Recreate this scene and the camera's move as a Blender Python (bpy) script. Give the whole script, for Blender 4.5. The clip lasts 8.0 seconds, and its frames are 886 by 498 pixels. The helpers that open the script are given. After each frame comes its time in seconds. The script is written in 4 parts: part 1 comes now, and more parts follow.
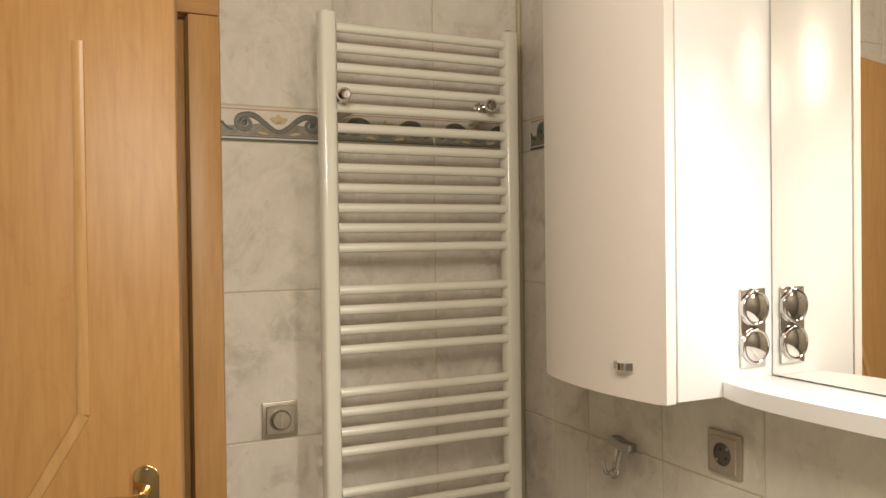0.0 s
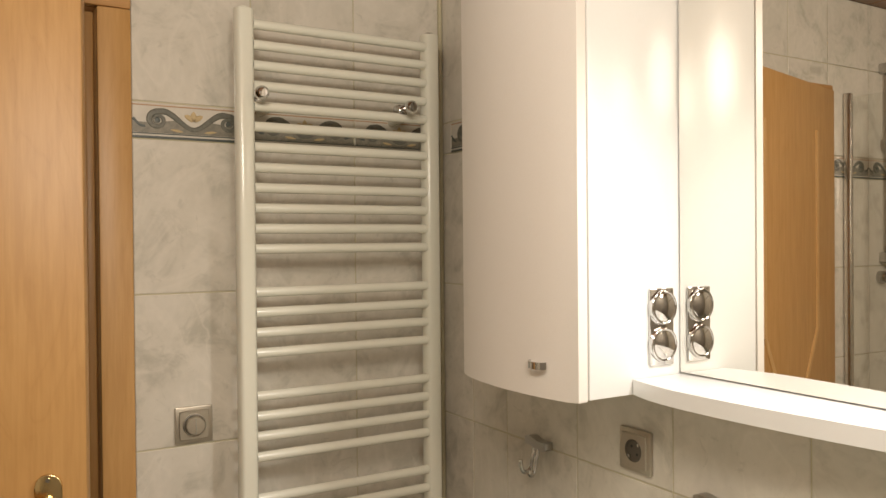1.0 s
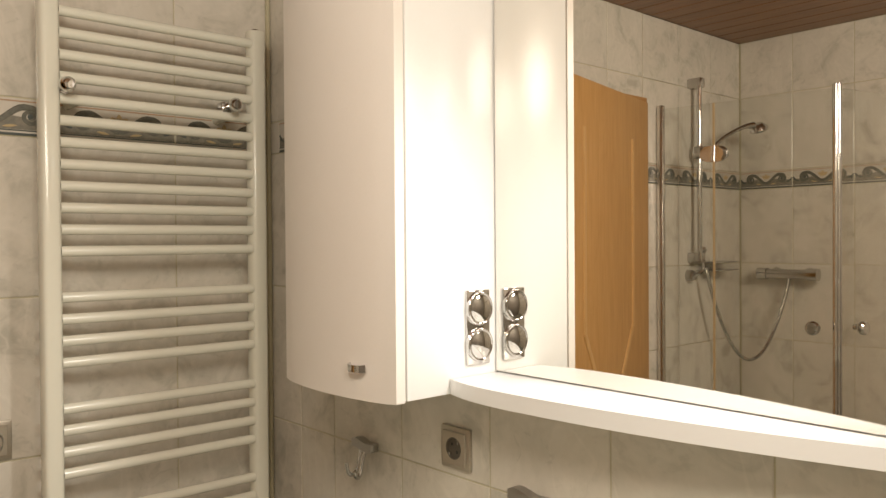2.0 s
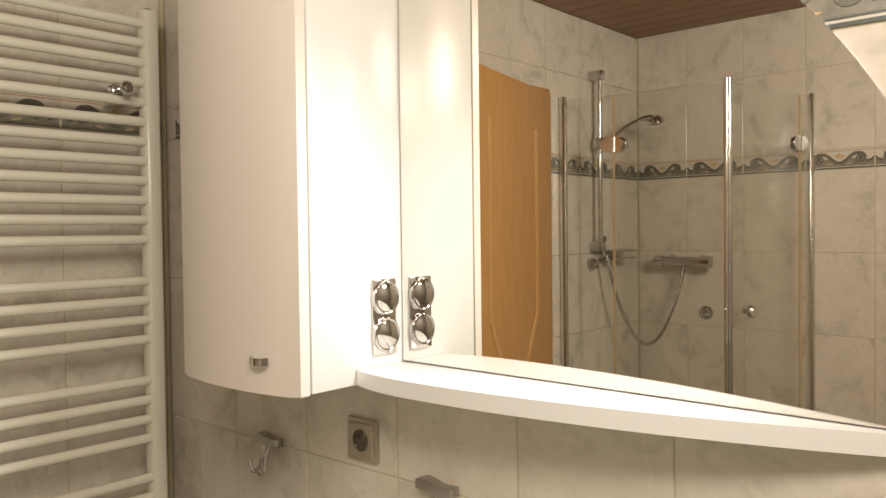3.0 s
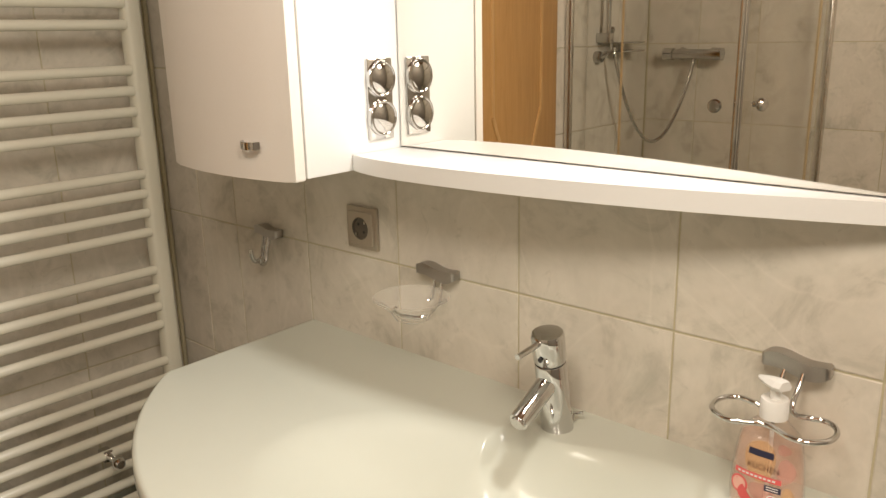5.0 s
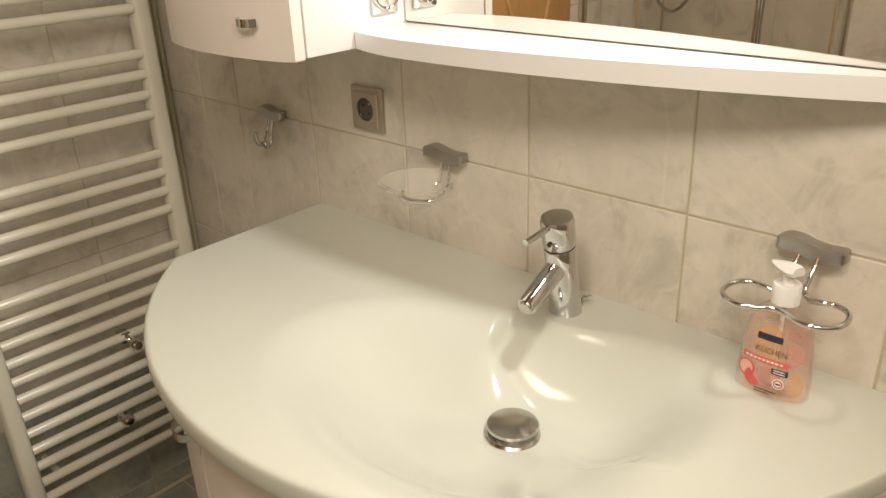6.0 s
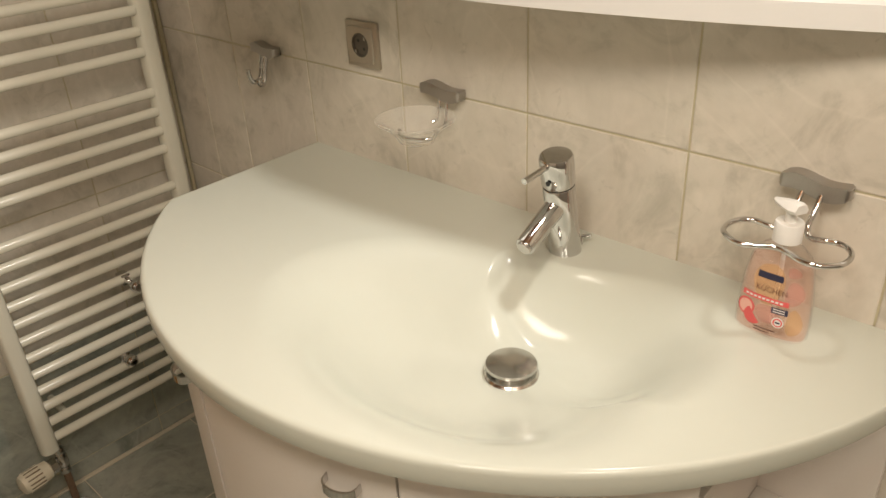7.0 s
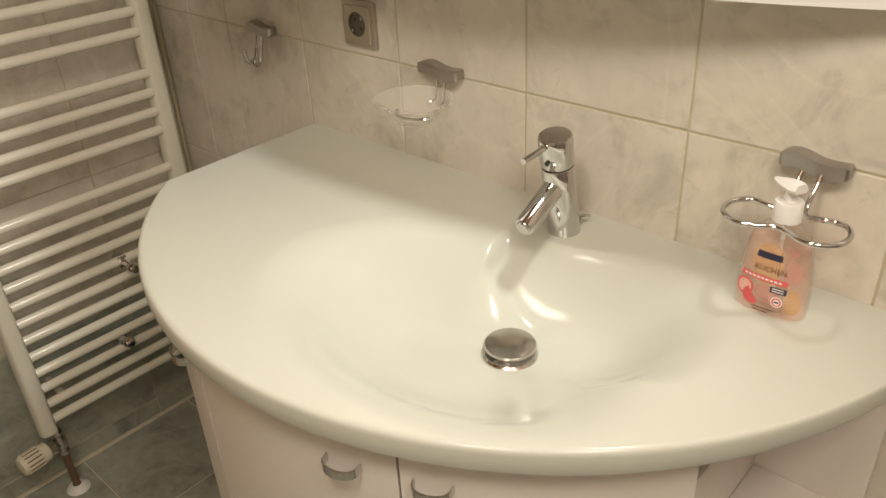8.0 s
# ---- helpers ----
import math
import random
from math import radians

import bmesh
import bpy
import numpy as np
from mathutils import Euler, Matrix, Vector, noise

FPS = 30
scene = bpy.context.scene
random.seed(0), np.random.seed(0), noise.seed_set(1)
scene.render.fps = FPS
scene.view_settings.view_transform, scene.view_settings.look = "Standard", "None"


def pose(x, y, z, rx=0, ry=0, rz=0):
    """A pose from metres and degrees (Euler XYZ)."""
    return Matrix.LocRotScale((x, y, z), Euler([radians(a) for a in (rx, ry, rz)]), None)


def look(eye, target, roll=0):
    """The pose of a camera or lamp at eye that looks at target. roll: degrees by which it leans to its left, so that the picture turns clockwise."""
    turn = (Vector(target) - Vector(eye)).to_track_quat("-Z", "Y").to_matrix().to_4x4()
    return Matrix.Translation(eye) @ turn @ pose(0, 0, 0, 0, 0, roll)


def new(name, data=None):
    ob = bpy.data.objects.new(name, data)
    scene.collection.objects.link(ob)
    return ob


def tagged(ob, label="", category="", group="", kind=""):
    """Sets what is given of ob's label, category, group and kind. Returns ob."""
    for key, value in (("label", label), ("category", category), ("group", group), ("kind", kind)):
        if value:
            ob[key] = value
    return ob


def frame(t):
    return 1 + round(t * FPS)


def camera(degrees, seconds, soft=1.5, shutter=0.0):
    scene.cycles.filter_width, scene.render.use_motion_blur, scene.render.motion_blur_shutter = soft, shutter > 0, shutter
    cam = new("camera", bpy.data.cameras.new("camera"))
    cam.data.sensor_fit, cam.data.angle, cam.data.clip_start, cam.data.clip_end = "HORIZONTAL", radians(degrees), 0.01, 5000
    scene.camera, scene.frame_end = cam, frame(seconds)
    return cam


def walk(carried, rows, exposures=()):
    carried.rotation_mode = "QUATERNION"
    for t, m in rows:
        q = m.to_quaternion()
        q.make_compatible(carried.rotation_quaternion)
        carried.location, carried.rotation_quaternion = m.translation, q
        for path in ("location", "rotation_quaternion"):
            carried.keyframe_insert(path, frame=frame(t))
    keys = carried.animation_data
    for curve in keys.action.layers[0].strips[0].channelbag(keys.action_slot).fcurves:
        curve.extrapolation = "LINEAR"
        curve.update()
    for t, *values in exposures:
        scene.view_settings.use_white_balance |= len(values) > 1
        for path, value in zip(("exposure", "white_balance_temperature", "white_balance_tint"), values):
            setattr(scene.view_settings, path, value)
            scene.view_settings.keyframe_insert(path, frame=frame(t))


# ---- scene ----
cam = camera(59.0, 8.0)
PATH = [
    (0, (-1.033, -1.723, 1.488), (-0.181, 0.087, 1.463), -0.7),
    (0.5, (-1.024, -1.726, 1.485), (-0.132, 0.064, 1.464), -0.6),
    (1, (-1.014, -1.731, 1.483), (-0.002, -0.006, 1.465), -0.5),
    (1.5, (-0.993, -1.744, 1.484), (0.177, -0.122, 1.467), -0.4),
    (2, (-0.976, -1.758, 1.488), (0.348, -0.259, 1.466), -0.4),
    (3.5, (-0.959, -1.741, 1.472), (0.561, -0.444, 1.402), -0.8),
    (4, (-0.952, -1.743, 1.456), (0.549, -0.431, 1.302), -1.1),
    (4.5, (-0.941, -1.73, 1.447), (0.541, -0.421, 1.142), -1.3),
    (5, (-0.927, -1.716, 1.437), (0.506, -0.424, 0.909), -1.3),
    (6.5, (-0.891, -1.701, 1.437), (0.399, -0.468, 0.535), -2.7),
    (7, (-0.886, -1.699, 1.434), (0.38, -0.486, 0.471), -2.9),
    (7.5, (-0.886, -1.697, 1.432), (0.371, -0.498, 0.441), -2.9),
    (8, (-0.888, -1.695, 1.432), (0.367, -0.505, 0.428), -2.9),
]
walk(cam, [(t, look(eye, target, roll)) for t, eye, target, roll in PATH])

# ---- world and lights ----
world = bpy.data.worlds.new("world")
scene.world = world
world.use_nodes = True
world.node_tree.nodes["Background"].inputs[0].default_value = (0.9, 0.85, 0.78, 1)
world.node_tree.nodes["Background"].inputs[1].default_value = 0.02
scene.view_settings.exposure = 0.24


def lamp(name, kind, place, power, colour, size, aim=None):
    data = bpy.data.lights.new(name, kind)
    data.energy, data.color = power, colour
    if kind == "AREA":
        data.shape, data.size = "DISK", size
    else:
        data.shadow_soft_size = size
    ob = new(name, data)
    ob.matrix_world = look(place, aim) if aim else Matrix.Translation(place)
    return ob


WARM = (1.0, 0.91, 0.775)
MIRROR_LAMP, MIRROR_AIM = (-0.085, -1.42, 1.91), (-0.41, -0.79, 0.86)
spot = lamp("mirror_lamp_bulb", "SPOT", MIRROR_LAMP, 25.0, (1.0, 0.955, 0.88), 0.06, aim=MIRROR_AIM)
spot.data.spot_size, spot.data.spot_blend = radians(97), 1.0
# Two fill lights added out of view to brighten the whole room.
FILLS = ((-1.10, -1.52, 2.12, 25.0), (-0.85, -2.10, 2.10, 27.0))
for x, y, z, power in FILLS:
    lamp("fill_light", "POINT", (x, y, z), power, WARM, 0.17)

# ---- materials ----
MATS = {}


def mat(name, colour, rough=0.5, metal=0.0, spec=0.5, coat=0.0):
    m = bpy.data.materials.new(name)
    m.use_nodes = True
    b = m.node_tree.nodes["Principled BSDF"]
    b.inputs["Base Color"].default_value = (*colour, 1)
    b.inputs["Roughness"].default_value = rough
    b.inputs["Metallic"].default_value = metal
    b.inputs["Specular IOR Level"].default_value = spec
    b.inputs["Coat Weight"].default_value = coat
    MATS[name] = m
    return m


def node(m, kind, **values):
    n = m.node_tree.nodes.new(kind)
    for k, v in values.items():
        n.inputs[k].default_value = v
    return n


def link(m, a, b):
    m.node_tree.links.new(a, b)


def ramp(m, fac, stops):
    n = m.node_tree.nodes.new("ShaderNodeValToRGB")
    while len(n.color_ramp.elements) < len(stops):
        n.color_ramp.elements.new(0.5)
    for e, (p, c) in zip(n.color_ramp.elements, stops):
        e.position, e.color = p, (*c, 1)
    link(m, fac, n.inputs[0])
    return n.outputs[0]


def mixed(m, fac, a, b, how="MIX"):
    n = m.node_tree.nodes.new("ShaderNodeMix")
    n.data_type, n.blend_type = "RGBA", how
    for value, k in ((fac, 0), (a, 6), (b, 7)):
        if hasattr(value, "links"):
            link(m, value, n.inputs[k])
        else:
            n.inputs[k].default_value = value if k == 0 else (*value, 1)
    return n.outputs[2]


def bumped(m, height, strength, distance=0.001):
    n = node(m, "ShaderNodeBump", Strength=strength, Distance=distance)
    link(m, height, n.inputs["Height"])
    link(m, n.outputs[0], m.node_tree.nodes["Principled BSDF"].inputs["Normal"])


def coords(m, scale=(1, 1, 1), turn=(0, 0, 0), vary=True):
    """Local coordinates, shifted from piece to piece."""
    tc = m.node_tree.nodes.new("ShaderNodeTexCoord")
    mp = node(m, "ShaderNodeMapping", Scale=scale, Rotation=turn)
    if vary:
        info = m.node_tree.nodes.new("ShaderNodeObjectInfo")
        mul = m.node_tree.nodes.new("ShaderNodeVectorMath")
        mul.operation = "MULTIPLY_ADD"
        comb = m.node_tree.nodes.new("ShaderNodeCombineXYZ")
        for k in range(3):
            link(m, info.outputs["Random"], comb.inputs[k])
        link(m, comb.outputs[0], mul.inputs[0])
        mul.inputs[1].default_value = (17.0, 31.0, 23.0)
        link(m, tc.outputs["Object"], mul.inputs[2])
        link(m, mul.outputs[0], mp.inputs["Vector"])
    else:
        link(m, tc.outputs["Object"], mp.inputs["Vector"])
    return mp.outputs[0]


def marble(name, light, mid, dark, vein, rough):
    """Glazed tile with cloudy marbling and pale slanting veins."""
    m = mat(name, mid, rough)
    b = m.node_tree.nodes["Principled BSDF"]
    v = coords(m)
    cloud = node(m, "ShaderNodeTexNoise", Scale=8.5, Detail=6.0, Roughness=0.64, Distortion=0.7)
    link(m, v, cloud.inputs["Vector"])
    base = ramp(m, cloud.outputs[0], [(0.33, dark), (0.47, mid), (0.66, light)])
    slant = node(m, "ShaderNodeMapping", Scale=(0.8, 1.6, 1.0), Rotation=(0.0, 0.0, 0.55))
    slant.vector_type = "TEXTURE"
    link(m, v, slant.inputs["Vector"])
    chance = m.node_tree.nodes.new("ShaderNodeObjectInfo")
    swing = m.node_tree.nodes.new("ShaderNodeMapRange")
    swing.inputs["To Min"].default_value, swing.inputs["To Max"].default_value = -1.0, 0.9
    link(m, chance.outputs["Random"], swing.inputs["Value"])
    lean = m.node_tree.nodes.new("ShaderNodeCombineXYZ")
    link(m, swing.outputs[0], lean.inputs["Z"])
    link(m, lean.outputs[0], slant.inputs["Rotation"])
    streak = node(m, "ShaderNodeTexNoise", Scale=15.0, Detail=5.0, Roughness=0.55, Distortion=0.5)
    link(m, slant.outputs[0], streak.inputs["Vector"])
    lines = ramp(m, streak.outputs[0], [(0.50, (0, 0, 0)), (0.60, (0.22, 0.22, 0.22)), (0.72, (0.06, 0.06, 0.06))])
    colour = mixed(m, lines, base, vein)
    thread = node(m, "ShaderNodeTexNoise", Scale=6.5, Detail=4.0, Roughness=0.5, Distortion=0.9)
    link(m, slant.outputs[0], thread.inputs["Vector"])
    centre = m.node_tree.nodes.new("ShaderNodeMath")
    centre.operation = "SUBTRACT"
    link(m, thread.outputs[0], centre.inputs[0])
    centre.inputs[1].default_value = 0.53
    away = m.node_tree.nodes.new("ShaderNodeMath")
    away.operation = "ABSOLUTE"
    link(m, centre.outputs[0], away.inputs[0])
    colour = mixed(m, ramp(m, away.outputs[0], [(0.0, (0.34, 0.34, 0.34)), (0.014, (0.2, 0.2, 0.2)), (0.036, (0, 0, 0))]), colour, vein)
    fleck = node(m, "ShaderNodeTexNoise", Scale=22.0, Detail=4.0, Roughness=0.66, Distortion=1.4)
    link(m, v, fleck.inputs["Vector"])
    colour = mixed(m, ramp(m, fleck.outputs[0], [(0.60, (0, 0, 0)), (0.72, (0.55, 0.55, 0.55))]), colour, dark)
    fine = node(m, "ShaderNodeTexNoise", Scale=60.0, Detail=3.0)
    link(m, v, fine.inputs["Vector"])
    colour2 = mixed(m, 0.12, colour, ramp(m, fine.outputs[0], [(0.3, dark), (0.7, light)]))
    link(m, colour2, b.inputs["Base Color"])
    wave = node(m, "ShaderNodeTexNoise", Scale=14.0, Detail=2.0)
    link(m, v, wave.inputs["Vector"])
    bumped(m, wave.outputs[0], 0.12, 0.002)
    return m


marble("tile_pale", (0.70, 0.65, 0.57), (0.64, 0.595, 0.515), (0.48, 0.45, 0.38), (0.78, 0.72, 0.635), 0.18)
marble("tile_green", (0.44, 0.45, 0.385), (0.34, 0.355, 0.305), (0.21, 0.235, 0.205), (0.50, 0.50, 0.425), 0.27)
marble("border_ground", (0.66, 0.61, 0.53), (0.62, 0.575, 0.50), (0.55, 0.51, 0.44), (0.66, 0.61, 0.54), 0.25)


def grainy(name, colour, other, scale, rough, bump=0.1, vary=True):
    m = mat(name, colour, rough)
    n = node(m, "ShaderNodeTexNoise", Scale=scale, Detail=6.0, Roughness=0.6)
    link(m, coords(m, vary=vary), n.inputs["Vector"])
    big = node(m, "ShaderNodeTexNoise", Scale=scale * 0.12, Detail=3.0)
    link(m, coords(m, vary=vary), big.inputs["Vector"])
    a = ramp(m, n.outputs[0], [(0.3, colour), (0.7, other)])
    link(m, mixed(m, big.outputs[0], a, colour), m.node_tree.nodes["Principled BSDF"].inputs["Base Color"])
    bumped(m, n.outputs[0], bump, 0.0006)
    return m


def wood(name, dark, mid, light, rough, axis=2, coat=0.0):
    """Veneer with long grain and faint flame figure along one axis."""
    m = mat(name, mid, rough, coat=coat)
    b = m.node_tree.nodes["Principled BSDF"]
    squeeze = [1.0, 1.0, 1.0]
    squeeze[axis] = 0.07
    v = coords(m, tuple(squeeze))
    grain = node(m, "ShaderNodeTexNoise", Scale=90.0, Detail=4.0, Roughness=0.6)
    link(m, v, grain.inputs["Vector"])
    squeeze[axis] = 0.22
    v2 = coords(m, tuple(squeeze))
    flame = node(m, "ShaderNodeTexNoise", Scale=7.0, Detail=3.0, Distortion=2.2)
    link(m, v2, flame.inputs["Vector"])
    wave = m.node_tree.nodes.new("ShaderNodeMath")
    wave.operation = "MULTIPLY"
    link(m, flame.outputs[0], wave.inputs[0])
    wave.inputs[1].default_value = 9.0
    saw = m.node_tree.nodes.new("ShaderNodeMath")
    saw.operation = "PINGPONG"
    link(m, wave.outputs[0], saw.inputs[0])
    saw.inputs[1].default_value = 1.0
    rings = ramp(m, saw.outputs[0], [(0.0, dark), (0.12, mid), (1.0, light)])
    fine = ramp(m, grain.outputs[0], [(0.35, dark), (0.55, mid), (0.75, light)])
    link(m, mixed(m, 0.32, fine, rings), b.inputs["Base Color"])
    bumped(m, grain.outputs[0], 0.05, 0.0005)
    return m


wood("beech", (0.44, 0.235, 0.075), (0.505, 0.28, 0.096), (0.55, 0.315, 0.118), 0.42)
# Beech lightened so that its colour carries the mouldings' highlight.
wood("beech_lit", (0.52, 0.30, 0.11), (0.58, 0.345, 0.135), (0.62, 0.38, 0.16), 0.36)
wood("beech_across", (0.42, 0.21, 0.068), (0.49, 0.26, 0.088), (0.53, 0.29, 0.108), 0.42, axis=0)
wood("ceiling_wood", (0.15, 0.07, 0.03), (0.22, 0.11, 0.05), (0.28, 0.14, 0.065), 0.4, axis=1)
grainy("grout", (0.53, 0.48, 0.33), (0.45, 0.405, 0.27), 120.0, 0.9)
grainy("grout_floor", (0.68, 0.61, 0.48), (0.58, 0.52, 0.40), 120.0, 0.9)
# Tone of the unseen closing wall, picked to steer bounce light and chrome reflections.
grainy("bounce_tone", (0.30, 0.275, 0.24), (0.27, 0.25, 0.22), 60.0, 0.8)
grainy("plaster", (0.66, 0.63, 0.57), (0.60, 0.57, 0.52), 60.0, 0.85)
grainy("lacquer", (0.80, 0.80, 0.79), (0.78, 0.78, 0.765), 240.0, 0.28, 0.04)
# Same white lacquer with warm shade put into its colour, for the dimmer faces.
grainy("lacquer_shaded", (0.80, 0.75, 0.70), (0.775, 0.725, 0.67), 240.0, 0.33, 0.04)
grainy("mineral_cast", (0.595, 0.615, 0.545), (0.585, 0.603, 0.53), 30.0, 0.15, 0.01)
MATS["mineral_cast"].node_tree.nodes["Principled BSDF"].inputs["Specular IOR Level"].default_value = 0.3
grainy("enamel", (0.78, 0.765, 0.66), (0.76, 0.745, 0.64), 60.0, 0.15, 0.02)
grainy("scroll_grey", (0.11, 0.11, 0.088), (0.24, 0.23, 0.19), 160.0, 0.3)
grainy("scroll_dark", (0.06, 0.075, 0.07), (0.13, 0.14, 0.125), 160.0, 0.3)
grainy("scroll_fill", (0.17, 0.16, 0.13), (0.40, 0.36, 0.28), 90.0, 0.3)
grainy("ochre", (0.50, 0.38, 0.20), (0.60, 0.46, 0.27), 200.0, 0.3)
grainy("brick_line", (0.42, 0.25, 0.14), (0.50, 0.33, 0.20), 200.0, 0.3)
grainy("copper_pipe", (0.24, 0.16, 0.11), (0.40, 0.27, 0.18), 90.0, 0.45)
MATS["copper_pipe"].node_tree.nodes["Principled BSDF"].inputs["Metallic"].default_value = 0.7
grainy("satin_metal", (0.46, 0.44, 0.415), (0.42, 0.40, 0.375), 400.0, 0.36, 0.03)
MATS["satin_metal"].node_tree.nodes["Principled BSDF"].inputs["Metallic"].default_value = 1.0
grainy("brushed_plate", (0.50, 0.45, 0.37), (0.45, 0.40, 0.33), 300.0, 0.36, 0.05)
MATS["brushed_plate"].node_tree.nodes["Principled BSDF"].inputs["Metallic"].default_value = 0.75
grainy("ivory_plastic", (0.74, 0.69, 0.55), (0.70, 0.65, 0.51), 200.0, 0.4, 0.03)
grainy("white_plastic", (0.82, 0.81, 0.78), (0.80, 0.79, 0.76), 200.0, 0.3, 0.02)
mat("chrome", (0.63, 0.62, 0.61), 0.05, 1.0)
mat("chrome_dull", (0.58, 0.565, 0.54), 0.2, 1.0)
mat("satin_alu", (0.74, 0.70, 0.65), 0.25, 1.0)
mat("seal_gold", (0.50, 0.38, 0.22), 0.35)
mat("brass", (0.72, 0.55, 0.28), 0.2, 1.0)
mat("gap_shade", (0.02, 0.018, 0.015), 0.7)
mat("slot_shade", (0.16, 0.11, 0.06), 0.7)
mat("socket_dark", (0.10, 0.085, 0.065), 0.45)
mat("silver_mirror", (0.84, 0.82, 0.775), 0.0, 1.0)
mat("ink_navy", (0.02, 0.02, 0.06), 0.4)
mat("ink_brown", (0.10, 0.04, 0.02), 0.4)
mat("label_red", (0.75, 0.12, 0.12), 0.35)
mat("label_pink", (0.88, 0.50, 0.42), 0.35)
mat("label_white", (0.85, 0.82, 0.80), 0.35)
mat("hole_and_mark_black", (0.02, 0.02, 0.02), 0.5)


def thin(name, tint, rough, haze=0.0, body=(0.8, 0.78, 0.74), sheen=3.2):
    """Clear sheet: what lies behind shows through, with a glossy sheen that grows towards grazing."""
    m = bpy.data.materials.new(name)
    m.use_nodes = True
    tree = m.node_tree
    tree.nodes.remove(tree.nodes["Principled BSDF"])
    see, gloss, face, curve, mix = (tree.nodes.new("ShaderNode" + k) for k in ("BsdfTransparent", "BsdfGlossy", "LayerWeight", "Math", "MixShader"))
    see.inputs[0].default_value = (*tint, 1)
    gloss.inputs["Roughness"].default_value = rough
    face.inputs[0].default_value = 0.5
    curve.operation = "POWER"
    curve.inputs[1].default_value = sheen
    link(m, face.outputs["Facing"], curve.inputs[0])
    link(m, curve.outputs[0], mix.inputs[0])
    link(m, see.outputs[0], mix.inputs[1])
    link(m, gloss.outputs[0], mix.inputs[2])
    last = mix
    if haze:
        pale, add = tree.nodes.new("ShaderNodeBsdfDiffuse"), tree.nodes.new("ShaderNodeMixShader")
        pale.inputs[0].default_value = (*body, 1)
        add.inputs[0].default_value = haze
        link(m, mix.outputs[0], add.inputs[1])
        link(m, pale.outputs[0], add.inputs[2])
        last = add
    link(m, last.outputs[0], tree.nodes["Material Output"].inputs[0])
    MATS[name] = m
    return m


thin("glass_pane", (0.965, 0.97, 0.96), 0.02)
thin("frosted_glass", (0.99, 0.985, 0.975), 0.35, 0.15, (0.92, 0.90, 0.86), sheen=9.0)
thin("soap_plastic", (0.995, 0.97, 0.96), 0.05)
thin("soap_liquid", (1.0, 0.91, 0.87), 0.1, 0.14, (0.95, 0.72, 0.62))
thin("film_orange", (1.0, 0.86, 0.68), 0.2, 0.30, (0.95, 0.62, 0.34))
thin("film_pink", (1.0, 0.82, 0.79), 0.2, 0.30, (0.95, 0.52, 0.46))

# ---- mesh helpers ----
def finish(name, bm, material, parent=None, label="", smooth=True, angle=35):
    """Links a bmesh as one mesh object."""
    me = bpy.data.meshes.new(name)
    bmesh.ops.recalc_face_normals(bm, faces=bm.faces)
    if smooth:
        for f in bm.faces:
            f.smooth = True
        for e in bm.edges:
            if len(e.link_faces) == 2 and e.calc_face_angle(0) > radians(angle):
                e.smooth = False
    bm.to_mesh(me)
    bm.free()
    me.materials.append(MATS[material])
    ob = new(name, me)
    if parent is not None:
        ob.parent = parent
    if label:
        tagged(ob, label)
    return ob


def part(name, bm, material, parent, label=""):
    return finish(name, bm, material, parent, label)


def thing(name, label, category, group="", kind="", place=(0, 0, 0)):
    ob = new(name)
    ob.location = place
    ob.empty_display_size = 0.02
    return tagged(ob, label, category, group, kind)


def box(x0, x1, y0, y1, z0, z1, bevel=0.0, bm=None, segments=2):
    bm = bm or bmesh.new()
    made = bmesh.ops.create_cube(bm, size=1.0)["verts"]
    for v in made:
        v.co = ((x0 + x1) / 2 + v.co.x * abs(x1 - x0), (y0 + y1) / 2 + v.co.y * abs(y1 - y0), (z0 + z1) / 2 + v.co.z * abs(z1 - z0))
    if bevel:
        edges = list({e for v in made for e in v.link_edges})
        bmesh.ops.bevel(bm, geom=edges, offset=bevel, segments=segments, profile=0.5, affect="EDGES")
    return bm


def tube(points, radius, sides=10, bm=None, caps=True, closed=False):
    """A round rod along points; radius is a number or one for each point."""
    bm = bm or bmesh.new()
    pts = [Vector(p) for p in points]
    n = len(pts)
    radii = radius if isinstance(radius, (list, tuple)) else [radius] * n
    rings, up = [], None
    for k, p in enumerate(pts):
        a = pts[(k - 1) % n] if (k or closed) else p
        b = pts[(k + 1) % n] if (k < n - 1 or closed) else p
        d = (b - a).normalized()
        if up is None:
            up = d.orthogonal().normalized()
        up = (up - up.dot(d) * d).normalized()
        side = d.cross(up)
        rings.append([bm.verts.new(p + radii[k] * (math.cos(t) * up + math.sin(t) * side)) for t in [2 * math.pi * j / sides for j in range(sides)]])
    for k in range(n if closed else n - 1):
        a, b = rings[k], rings[(k + 1) % n]
        shift = 0
        if closed and k == n - 1:
            shift = min(range(sides), key=lambda s: sum((a[j].co - b[(j + s) % sides].co).length for j in range(0, sides, 2)))
        for j in range(sides):
            bm.faces.new((a[j], a[(j + 1) % sides], b[(j + 1 + shift) % sides], b[(j + shift) % sides]))
    if caps and not closed:
        bm.faces.new(rings[0][::-1])
        bm.faces.new(rings[-1])
    return bm


